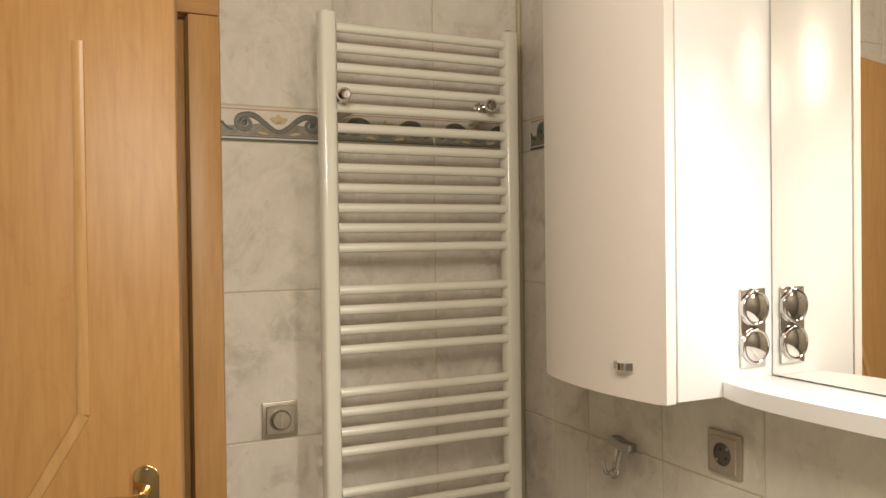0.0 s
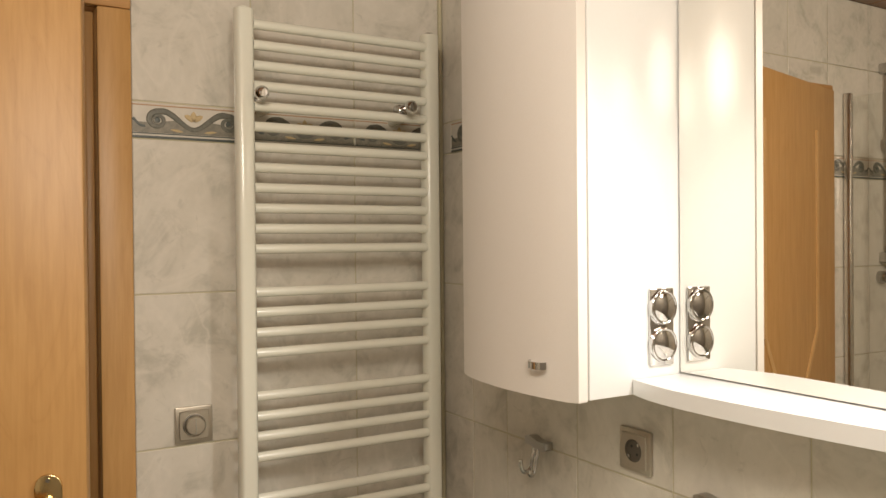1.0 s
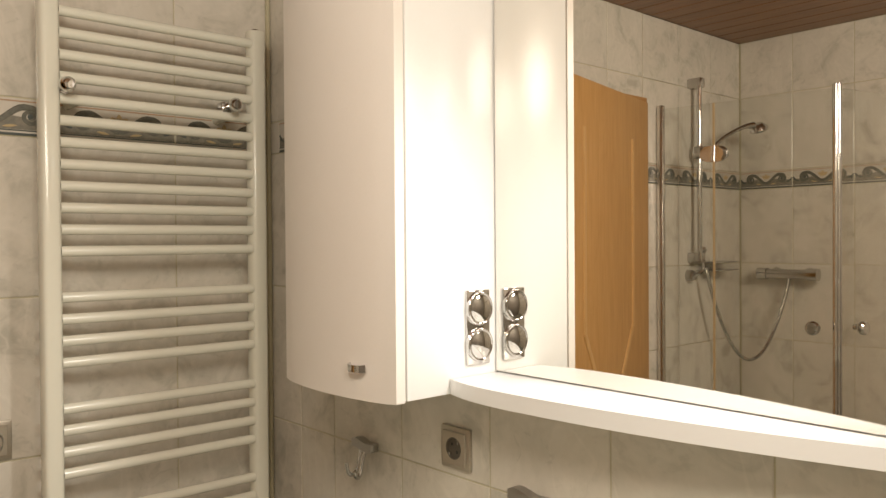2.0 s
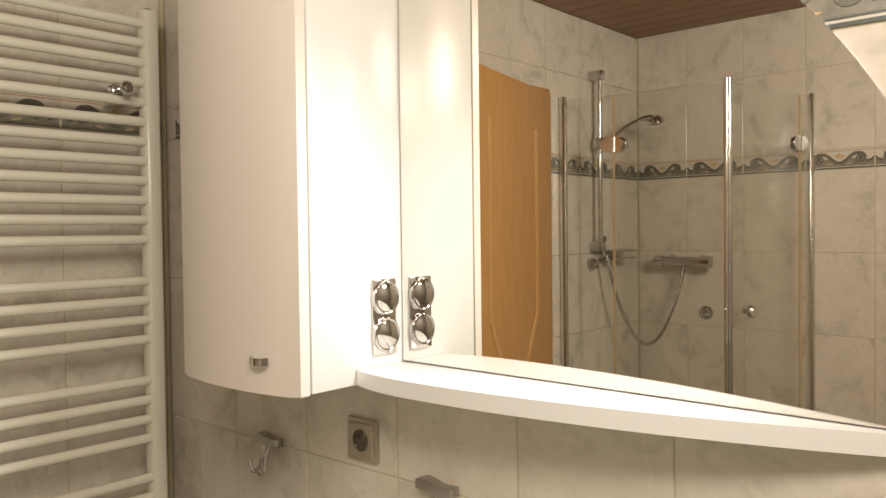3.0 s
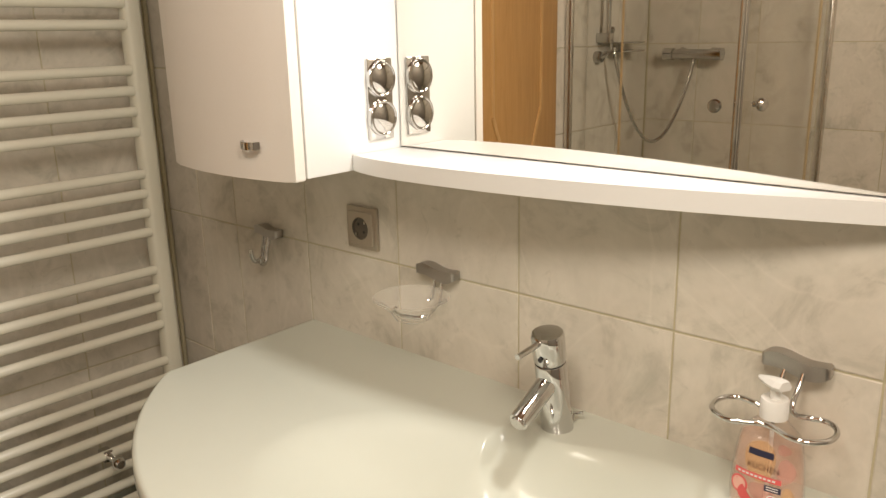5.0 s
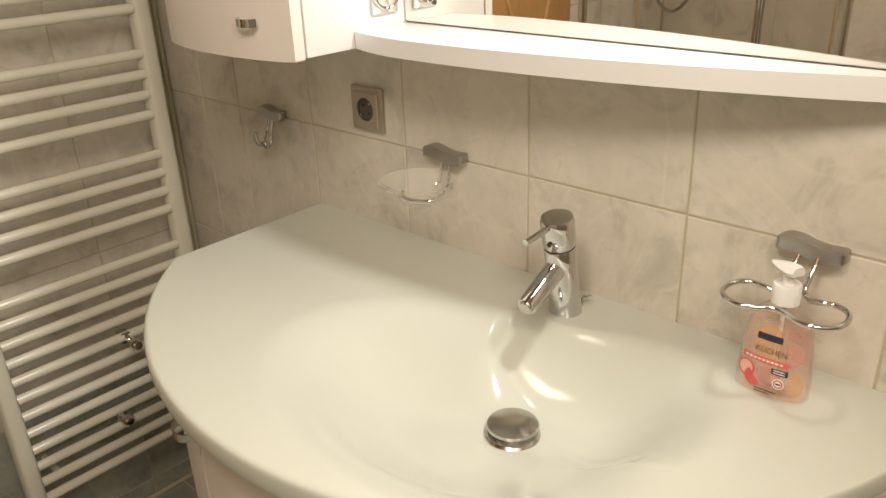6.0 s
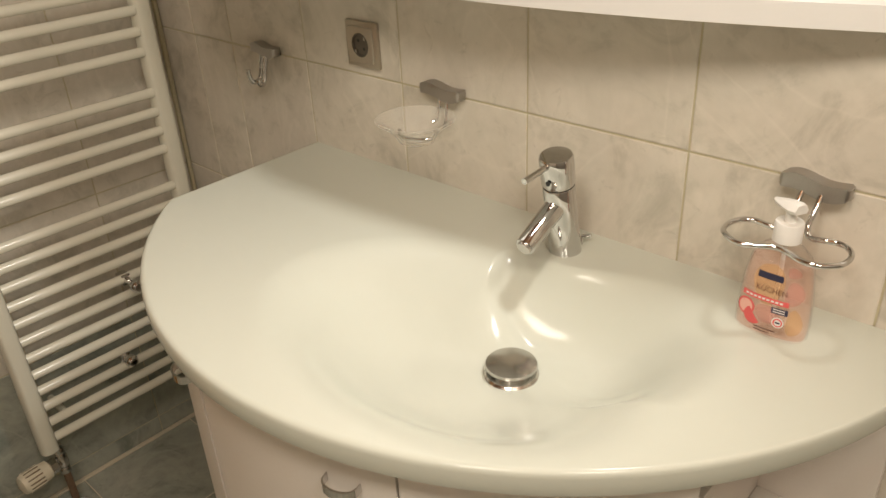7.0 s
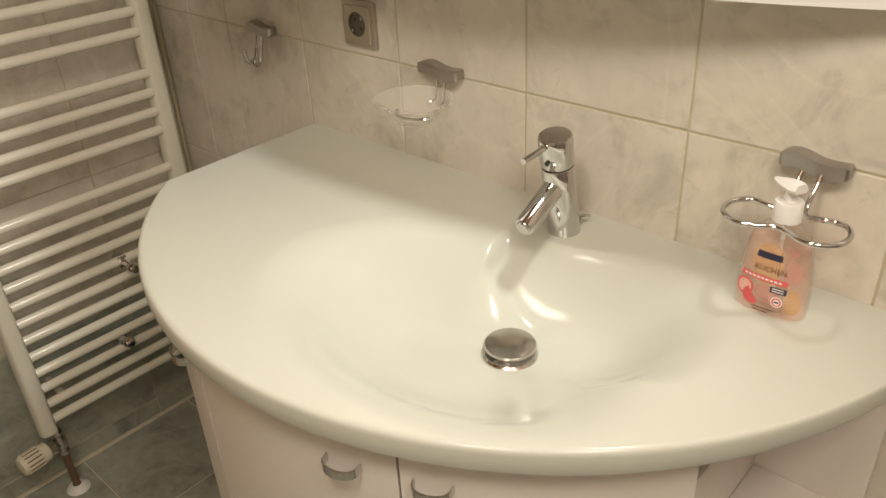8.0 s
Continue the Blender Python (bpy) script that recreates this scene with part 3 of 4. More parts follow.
def round_join(a, b, k):
    """The larger of two distances, with a rounded corner."""
    h = max(0.0, k - abs(a - b)) / k
    return max(a, b) + h * h * k / 4


def fall(u, reach, rim):
    """How far a bowl has dropped at u inside its rim: rounded over the rim, steep, then level."""
    u = 0.5 * (u + math.sqrt(u * u + rim * rim)) - 0.5 * rim if u > -0.5 else 0.0
    t = min(1.0, max(0.0, u / reach))
    return 1 - (1 - t) ** 2


def dish(x, y):
    """Height of the moulded top: a wide shallow lobe and a steep one that wraps round the tap's tongue, with a crest where they meet."""
    wide = math.hypot((x + 0.315) / 0.188, (y + 1.152) / 0.280)
    gentle = 0.090 * smooth(0.0, 0.86, 1.05 - wide)
    turn = smooth(1.15, 1.40, -y)
    deep = ((abs(x + 0.195) / 0.138) ** 2.6 + (abs(y + 1.258) / 0.182) ** 2.6) ** (1 / 2.6)
    front = smooth(0.17, 0.30, -x)
    ease = max(turn, front)
    steep = 0.093 * ((1 - ease) * fall(1 - deep, 0.66, 0.10) + ease * smooth(0.0, 0.95, 1.08 - deep))
    ledge = -0.906 * (x + 0.122) - 0.43 * (y + 1.150)
    flank = -0.655 * (x + 0.122) + 0.76 * (y + 1.150)
    steep *= fall(round_join(ledge, flank, 0.06) / 0.085, 1.0, 0.10)
    return TOP_Z - round_max(gentle, steep, 0.022 + 0.055 * smooth(0.17, 0.28, -x))


def top_edge(y):
    """Front edge of the top at y: an arc, cut off square towards the radiator."""
    return CX - math.sqrt(max(0.0, CR * CR - (y - CY) ** 2))


def top_mesh():
    bm = bmesh.new()
    ny, nx = 300, 170
    grid = []
    for j in range(ny + 1):
        row = []
        s = (j / 8) * 0.011 if j <= 8 else 0.011 + 0.989 * (j - 8) / (ny - 8)
        for i in range(nx + 1):
            # rows fan from the cut end to where the arc meets the wall
            y_wall = -0.521 + s * (-1.6270 + 0.521)
            y_front = -0.526 + s * (-1.6270 + 0.526)
            x_front = top_edge(y_front) if s < 1 else -0.004
            x_front = min(x_front, -0.004)
            band = min(0.5, 0.0115 / abs(x_front))
            r = (1 - band) * i / (nx - 8) if i <= nx - 8 else 1 - band * (nx - i) / 8
            x = -0.001 + (x_front + 0.001) * r
            y = y_wall + (y_front - y_wall) * r
            e = min(1.0, (1 - r) * abs(x_front) / 0.010)
            e2 = min(1.0, s * 1.1 / 0.010)
            drop = 0.008 * (1 - math.sqrt(max(0.0, 1 - (1 - e) ** 2))) + 0.008 * (1 - math.sqrt(max(0.0, 1 - (1 - e2) ** 2)))
            row.append(bm.verts.new((x, y, dish(x, y) - min(drop, 0.008))))
        grid.append(row)
    for j in range(ny):
        for i in range(nx):
            bm.faces.new((grid[j][i], grid[j + 1][i], grid[j + 1][i + 1], grid[j][i + 1]))
    rim = [row[0] for row in grid][::-1] + grid[0][1:] + [row[-1] for row in grid[1:]] + grid[-1][1:-1][::-1]
    cx, cy = -0.25, -1.05
    steps = [[bm.verts.new((v.co.x + (cx - v.co.x) * f, v.co.y + (cy - v.co.y) * f, z)) for v in rim] for f, z in ((0.0, TOP_Z - TOP_T + 0.010), (0.006, TOP_Z - TOP_T + 0.002), (0.016, TOP_Z - TOP_T))]
    last = rim
    for row in steps:
        for k in range(len(rim)):
            n = (k + 1) % len(rim)
            bm.faces.new((last[k], last[n], row[n], row[k]))
        last = row
    mid = bm.verts.new((-0.24, -1.2, TOP_Z - TOP_T - 0.25))
    for k in range(len(rim)):
        bm.faces.new((last[k], last[(k + 1) % len(rim)], mid))
    return bm


basin = thing("washbasin", "cream mineral cast washbasin top with a moulded bowl and bowed front", "washbasin")
part("basin_top", top_mesh(), "mineral_cast", basin)
DRAIN = Vector((-0.245, -1.196, dish(-0.245, -1.196)))
dm = Matrix.Translation(DRAIN)
waste = part("drain", lathe([(0.0, 0.001), (0.026, 0.001), (0.033, 0.0035), (0.036, 0.001), (0.036, -0.006)], dm, 32), "chrome_dull", basin, "chrome waste fitting")
part("stopper", lathe([(0.018, 0.0), (0.018, 0.010), (0.031, 0.0115), (0.0345, 0.0145), (0.033, 0.0175), (0.018, 0.0205), (0, 0.0215)], dm, 40), "chrome_dull", waste, "domed chrome stopper")

# ---- vanity unit under the top ----
vanity = thing("vanity_unit", "white lacquered vanity unit with bowed doors and an open niche", "cabinet")
VR, VT = CR - 0.028, TOP_Z - TOP_T - 0.001


def ring(a0, a1, r0, r1, z0, z1, bevel=0.003, n=12):
    """A bowed panel between two angles (0 points straight out from the wall)."""
    inner = [(CX - r0 * math.cos(radians(a0 + (a1 - a0) * k / n)), CY + r0 * math.sin(radians(a0 + (a1 - a0) * k / n))) for k in range(n + 1)]
    outer = [(CX - r1 * math.cos(radians(a0 + (a1 - a0) * k / n)), CY + r1 * math.sin(radians(a0 + (a1 - a0) * k / n))) for k in range(n + 1)]
    return slab(inner + outer[::-1], z0, z1, bevel)


def on_arc(a, r, z):
    return Matrix.Translation((CX - r * math.cos(radians(a)), CY + r * math.sin(radians(a)), z)) @ Matrix.Rotation(radians(-a), 4, "Z") @ EAST


part("side_panel", box(-0.33, -0.002, -0.557, -0.540, 0.12, VT, 0.002), "lacquer_shaded", vanity)
part("plinth", ring(42, -50, 0.3, VR - 0.06, FLOOR, 0.12), "lacquer_shaded", vanity)
part("bottom_board", ring(46, -78, 0.05, VR - 0.022, 0.12, 0.138), "lacquer_shaded", vanity)
part("back_panel", box(-0.016, -0.002, -1.595, -0.557, 0.138, VT, 0.001), "lacquer_shaded", vanity)
part("divider", box(-0.285, -0.0165, -1.455, -1.439, 0.138, VT - 0.13, 0.001), "lacquer_shaded", vanity)
floor_line = [(CX - 0.556 * math.cos(radians(a)), CY - 0.556 * math.sin(radians(a))) for a in range(53, 81, 3)]
part("niche_shelf", slab([(-0.0165, -1.4555), (floor_line[0][0], -1.4555)] + floor_line + [(-0.0165, floor_line[-1][1])], 0.576, 0.592, 0.001), "lacquer_shaded", vanity)
for a0, a1, ha in ((50.0, 11.6, 15.5), (10.8, -22.0, -15.6), (-22.3, -52.8, -26.0)):
    front_panel = part("door", ring(a0, a1, VR - 0.020, VR, 0.142, VT - 0.004), "lacquer_shaded", vanity)
    part("handle", bow_handle(on_arc(ha, VR, 0.80), 0.046, 0.022), "chrome", front_panel, "chrome bow handle")

# ---- tap ----
tap = thing("basin_mixer_tap", "polished chrome single-lever mixer tap on the washbasin", "tap")
foot, crown = Vector((-0.066, -1.153, TOP_Z - 0.001)), Vector((-0.095, -1.153, 1.044))
lean = (crown - foot).normalized().to_track_quat("Z", "Y").to_matrix().to_4x4()
tm, tall = Matrix.Translation(foot) @ lean, (crown - foot).length
part("tap_body", lathe([(0, -0.01), (0.0232, -0.01), (0.0232, 0.004), (0.0225, 0.03), (0.0222, tall - 0.0475), (0.0214, tall - 0.0462), (0, tall - 0.0462)], tm, 36), "chrome", tap)
# Near-black ring puts the shade of the cap's gap into colour.
part("joint_ring", lathe([(0.0206, tall - 0.047), (0.0206, tall - 0.043)], tm, 36), "gap_shade", tap)
part("tap_cap", lathe([(0, tall - 0.044), (0.0215, tall - 0.044), (0.0232, tall - 0.040), (0.0232, tall - 0.004), (0.0215, tall), (0, tall + 0.0005)], tm, 36), "chrome", tap)
part("lever", tube([(-0.110, -1.153, 1.034), (-0.163, -1.153, 1.030)], [0.0045, 0.0042], 12), "chrome", tap)
part("temperature_mark", lathe([(0.0035, 0.0), (0.0035, 0.0012), (0, 0.0014)], Matrix.Translation((-0.1135, -1.155, 1.010)) @ Matrix.Rotation(radians(-90), 4, "Y"), 12), "hole_and_mark_black", tap)
a, b = Vector((-0.085, -1.153, 0.972)), Vector((-0.163, -1.155, 0.9375))
part("spout", tube([a, a + (b - a) * 0.9, b], [0.0155, 0.0142, 0.0135], 24), "chrome", tap)
d = (b - a).normalized()
# Near-black band stands for shade in the groove at the spout's end.
part("spout_groove", tube([b - d * 0.0075, b - d * 0.0065], [0.0140, 0.0140], 24), "gap_shade", tap)
part("aerator", tube([b, b + d * 0.004], [0.0105, 0.0100], 18), "chrome_dull", tap)
part("pull_rod", tube([(-0.040, -1.162, TOP_Z), (-0.038, -1.163, 0.904), (-0.034, -1.175, 0.907)], 0.0028, 8), "chrome", tap)


# ---- wall accessories ----
def wave_plate(y, z, width=0.096, up=0.74):
    """A thick wavy satin metal plate against the basin wall."""
    n, h = 24, 0.0138
    slim = [1 - 0.30 * abs(2 * k / n - 1) ** 5 for k in range(n + 1)]
    top = [(width * (0.5 - k / n), h * up * slim[k] + 0.0040 * math.sin(2 * math.pi * k / n + 0.2) * (1 - 0.2 * k / n)) for k in range(n + 1)]
    low = [(width * (0.5 - k / n), -h * up * 0.9 * slim[k] + 0.0040 * math.sin(2 * math.pi * k / n + 0.2)) for k in range(n + 1)]
    return slab([(y + u, z + v) for u, v in top + low[::-1]], 0.001, 0.021, 0.0055, m=EAST)


hook = thing("wall_hook", "double chrome hook on a wavy satin metal plate", "hook")
part("back_plate", wave_plate(-0.411, 1.057, 0.076), "satin_metal", hook)
part("prong", tube(glide([(-0.016, -0.406, 1.050), (-0.022, -0.406, 1.025), (-0.026, -0.406, 1.010), (-0.034, -0.406, 1.001), (-0.043, -0.406, 1.000), (-0.050, -0.406, 1.007), (-0.053, -0.406, 1.020), (-0.053, -0.406, 1.027)], 3), 0.0046), "chrome", hook)
part("prong", tube(glide([(-0.016, -0.420, 1.050), (-0.024, -0.420, 1.025), (-0.029, -0.421, 1.006), (-0.036, -0.423, 0.996), (-0.044, -0.425, 1.000), (-0.047, -0.426, 1.010)], 3), 0.0046), "chrome", hook)

soap_dish = thing("soap_dish", "clear frosted glass soap dish on a wavy satin metal plate", "soap dish")
part("back_plate", wave_plate(-0.8765, 1.057, 0.086), "satin_metal", soap_dish)
for s2 in (-1, 1):
    part("arm", tube([(-0.015, -0.882 + 0.008 * s2, 1.050), (-0.017, -0.882 + 0.008 * s2, 1.034), (-0.022, -0.882 + 0.009 * s2, 1.014), (-0.030, -0.882 + 0.014 * s2, 1.010)], 0.0026), "chrome", soap_dish)
part("ring", tube([(-0.067 - 0.037 * math.cos(t), -0.884 + 0.038 * math.sin(t), 1.010) for t in [radians(-62 + 124 * k / 30) for k in range(31)]], 0.0030, 8), "chrome", soap_dish)
dish_m = Matrix.Translation((-0.078, -0.880, 0.993)) @ Matrix.Diagonal((0.90, 0.92, 1.0, 1.0))
glass_dish = part("dish", lathe([(0, 0.0), (0.022, 0.0005), (0.031, 0.005), (0.038, 0.016), (0.054, 0.031), (0.068, 0.038), (0.069, 0.040), (0.066, 0.0405), (0.052, 0.034), (0.035, 0.018), (0.028, 0.0085), (0.021, 0.0045), (0, 0.004)], dish_m, 40), "frosted_glass", soap_dish)
glass_dish.visible_shadow = False

holder = thing("tumbler_holder", "bent chrome double ring on a wavy satin metal plate", "tumbler holder")
part("back_plate", wave_plate(-1.4515, 1.050, 0.079), "satin_metal", holder)
loop = [(-0.016, -1.4385, 1.046), (-0.030, -1.4385, 1.030), (-0.042, -1.4395, 1.012), (-0.050, -1.4325, 1.005)]
half = [(-0.052, -1.4155), (-0.049, -1.4005), (-0.054, -1.3875), (-0.066, -1.3795), (-0.081, -1.3775), (-0.096, -1.3815), (-0.107, -1.3935), (-0.1125, -1.4070), (-0.110, -1.4215), (-0.1025, -1.4360)]
loop += [(x, y, 1.007) for x, y in half] + [(-0.0985, -1.4500, 1.007)] + [(x, -2.900 - y, 1.007) for x, y in half[::-1]]
loop += [(x, -2.900 - y, z) for x, y, z in [(-0.050, -1.4325, 1.005), (-0.042, -1.4395, 1.012), (-0.030, -1.4385, 1.030), (-0.016, -1.4385, 1.046)]]
loop = [(x, -1.4505 + (y + 1.45) * 0.93, z) for x, y, z in loop]
part("wire_ring", tube(glide(loop), 0.0033, 12), "chrome", holder)

# ---- soap bottle ----
bottle = thing("soap_bottle", "clear bottle of pink kitchen soap with a white pump", "soap bottle")
BX, BY, BZ = -0.080, -1.4520, TOP_Z + 0.0005
BODY = [(0.0, 0.93, 0.92), (0.004, 0.995, 0.99), (0.022, 1.0, 1.0), (0.045, 0.965, 0.97), (0.066, 0.91, 0.92), (0.085, 0.835, 0.86), (0.096, 0.72, 0.78), (0.104, 0.52, 0.62), (0.109, 0.36, 0.50), (0.112, 0.31, 0.48)]


def body_at(h, a, grow=0.0):
    """A point of the bottle's side at height h; a runs from 0 (one edge) over 90 (front) degrees."""
    for (h0, w0, d0), (h1, w1, d1) in zip(BODY, BODY[1:]):
        if h <= h1:
            k = (h - h0) / (h1 - h0)
            w, d = w0 + (w1 - w0) * k, d0 + (d1 - d0) * k
            break
    c, s2 = math.cos(radians(a)), math.sin(radians(a))
    return Vector((BX - (0.021 * d + grow) * math.copysign(abs(s2) ** 0.8, s2), BY + (0.042 * w + grow) * math.copysign(abs(c) ** 0.8, c), BZ + 1.07 * h))


def bottle_shell(grow, levels, top):
    bm = bmesh.new()
    rows = [[bm.verts.new(body_at(min(h, top), 360 * k / 40, grow)) for k in range(40)] for h in levels]
    for a, b in zip(rows, rows[1:]):
        for k in range(40):
            bm.faces.new((a[k], a[(k + 1) % 40], b[(k + 1) % 40], b[k]))
    bm.faces.new(rows[0][::-1])
    bm.faces.new(rows[-1])
    return bm


part("body", bottle_shell(0.0, [0.0, 0.004, 0.013, 0.022, 0.033, 0.045, 0.055, 0.066, 0.076, 0.085, 0.091, 0.096, 0.100, 0.104, 0.1065, 0.109, 0.112], 0.112), "soap_plastic", bottle, "clear plastic bottle body").visible_shadow = False
part("liquid", bottle_shell(-0.0016, [0.0025, 0.006, 0.015, 0.03, 0.045, 0.055, 0.066, 0.078, 0.088], 0.088), "soap_liquid", bottle, "pink liquid soap").visible_shadow = False
part("dip_tube", tube([(BX, BY, BZ + 0.01), (BX, BY, BZ + 0.111)], 0.0025, 8), "white_plastic", bottle)
part("cap", lathe([(0.0125, 0.110), (0.0155, 0.111), (0.0155, 0.132), (0.0145, 0.134), (0, 0.134)], Matrix.Translation((BX, BY, BZ + 0.008)), 28), "white_plastic", bottle, "white pump cap")
part("stem", lathe([(0.006, 0.133), (0.006, 0.150), (0, 0.150)], Matrix.Translation((BX, BY, BZ + 0.008)), 14), "white_plastic", bottle)
bm = bmesh.new()
rows = []
for k in range(13):
    f2 = k / 12
    y, w = 0.014 - 0.042 * f2, 0.0115 * math.sqrt(max(0.02, 1 - (max(0, f2 - 0.15) / 0.85) ** 1.6)) * (0.75 + 0.25 * min(1, f2 * 6))
    z0, z1 = 0.148 - 0.001 * f2, 0.159 - 0.008 * f2 ** 2
    rows.append([bm.verts.new(Matrix.Translation((BX, BY, BZ + 0.008)) @ Matrix.Rotation(radians(150), 4, "Z") @ Vector((w * c, y, z))) for c, z in ((-0.8, z0), (0.8, z0), (1.0, z0 + 0.004), (0.6, z1 - 0.001), (0, z1), (-0.6, z1 - 0.001), (-1.0, z0 + 0.004))])
for a, b in zip(rows, rows[1:]):
    for k in range(7):
        bm.faces.new((a[k], a[(k + 1) % 7], b[(k + 1) % 7], b[k]))
bm.faces.new(rows[0])
bm.faces.new(rows[-1][::-1])
part("pump_head", bm, "white_plastic", bottle, "white pump nozzle")


def sticker(name, material, outline, lift, label=""):
    """A thin printed patch that follows the bottle's front; outline in metres across and up."""
    bm = bmesh.new()
    us = [p[0] for p in outline]
    n = max(1, int((max(us) - min(us)) / 0.006))
    verts = [bm.verts.new((u, v, 0)) for u, v in outline]
    bm.faces.new(verts)
    for k in range(1, n):
        cut = min(us) + (max(us) - min(us)) * k / n
        bmesh.ops.bisect_plane(bm, geom=bm.verts[:] + bm.edges[:] + bm.faces[:], plane_co=(cut, 0, 0), plane_no=(1, 0, 0))
    for v in bm.verts:
        c = max(-0.999, min(0.999, -v.co.x / 0.042))
        a = math.degrees(math.acos(math.copysign(abs(c) ** 1.25, c)))
        v.co = body_at(max(0.001, v.co.y), a, 0.0006 + lift)
    return part(name, bm, material, bottle, label)


def rect(u0, u1, v0, v1, skew=0.0):
    return [(u0, v0), (u1, v0 + skew), (u1, v1 + skew), (u0, v1)]


def disc(u, v, r, n=18):
    return [(u + r * math.cos(2 * math.pi * k / n), v + r * math.sin(2 * math.pi * k / n)) for k in range(n)]


def blob(u, v, ru, rv, lean=0.0, n=22):
    """A soft oval with a slightly wavy rim."""
    out = []
    for k in range(n):
        a = 2 * math.pi * k / n
        wob = 1 + 0.07 * math.sin(3 * a + u * 90)
        out.append((u + ru * wob * math.cos(a), v + rv * wob * math.sin(a) + lean * math.cos(a)))
    return out


sticker("label_patch", "film_orange", blob(-0.004, 0.066, 0.019, 0.024), 0.0, "translucent orange print")
sticker("label_patch", "film_pink", blob(0.026, 0.060, 0.010, 0.014, 0.002), 0.0003, "translucent pink print")
sticker("label_patch", "film_orange", blob(0.029, 0.026, 0.008, 0.016), 0.0003, "translucent orange print")
sticker("label_patch", "film_pink", blob(0.000, 0.030, 0.014, 0.011), 0.0, "translucent pink print")
sticker("label_patch", "film_pink", blob(0.024, 0.084, 0.008, 0.006), 0.0003, "translucent pink print")
sticker("label_stripe", "label_red", rect(-0.032, 0.022, 0.0440, 0.0500), 0.0004, "red printed stripe")
for k in range(9):
    sticker("print_bar", "label_white", rect(-0.028 + 0.005 * k, -0.0245 + 0.005 * k, 0.0458, 0.0480), 0.0006)
sticker("brand_bar", "ink_navy", [(-0.019, 0.0705), (0.012, 0.0705), (0.0125, 0.0740), (0.012, 0.0780), (-0.019, 0.0780)], 0.0004, "navy brand mark as a plain bar")
sticker("label_box", "ink_navy", rect(0.004, 0.022, 0.0335, 0.0405), 0.0004, "navy printed box")
for v in (0.0380, 0.0352):
    sticker("print_bar", "label_white", rect(0.006, 0.019, v, v + 0.0012), 0.0006)
sticker("citrus_slice", "label_red", disc(-0.025, 0.031, 0.0105), 0.0004, "red citrus slice print")
sticker("citrus_slice", "label_pink", disc(-0.025, 0.031, 0.0082), 0.0006, "pink citrus slice print")
sticker("citrus_slice", "label_red", [p for p in disc(-0.015, 0.023, 0.0105) if p[0] + p[1] < 0.014], 0.0008, "red citrus slice print")
sticker("seal", "label_white", disc(0.013, 0.0235, 0.0065), 0.0006, "round white seal")
sticker("seal_ring", "label_red", disc(0.013, 0.0235, 0.0052), 0.0008)
sticker("seal_centre", "label_white", disc(0.013, 0.0235, 0.0036), 0.0010)
sticker("seal_mark", "ink_navy", rect(0.0105, 0.0155, 0.0227, 0.0246), 0.0012)
for k, w in enumerate((0.024, 0.018)):
    sticker("print_bar", "ink_brown", rect(-0.012, -0.012 + w, 0.0105 - 0.0035 * k, 0.0118 - 0.0035 * k), 0.0006)
font = bpy.data.curves.new("word", "FONT")
font.body, font.size, font.extrude = "KÜCHEN", 0.0092, 0.0
temp = new("word", font)
bpy.context.view_layer.update()
word_mesh = bpy.data.meshes.new_from_object(temp.evaluated_get(bpy.context.evaluated_depsgraph_get()))
bpy.data.objects.remove(temp)
for v in word_mesh.vertices:
    u = v.co.x - 0.018
    c = max(-0.999, min(0.999, -u / 0.042))
    a = math.degrees(math.acos(math.copysign(abs(c) ** 1.25, c)))
    v.co = body_at(0.0560 + v.co.y, a, 0.0016)
word_mesh.materials.append(MATS["ink_brown"])
word = new("product_word", word_mesh)
word.parent = bottle
tagged(word, "brown printed word")

# ---- shower seen in the mirror ----
STOP = 2.012
SA, SC, SB = Vector((-1.736, -0.012, 0)), Vector((-1.822, -0.650, 0)), Vector((WEST_X + 0.012, -0.768, 0))
shower = thing("shower_enclosure", "corner shower enclosure of clear glass with chrome profiles", "shower")


def on_line(a, b):
    """A frame with x along the line from a to b and z up."""
    d = (b - a).normalized()
    return Matrix.Translation(a) @ Matrix(((d.x, -d.y, 0, 0), (d.y, d.x, 0, 0), (0, 0, 1, 0), (0, 0, 0, 1)))


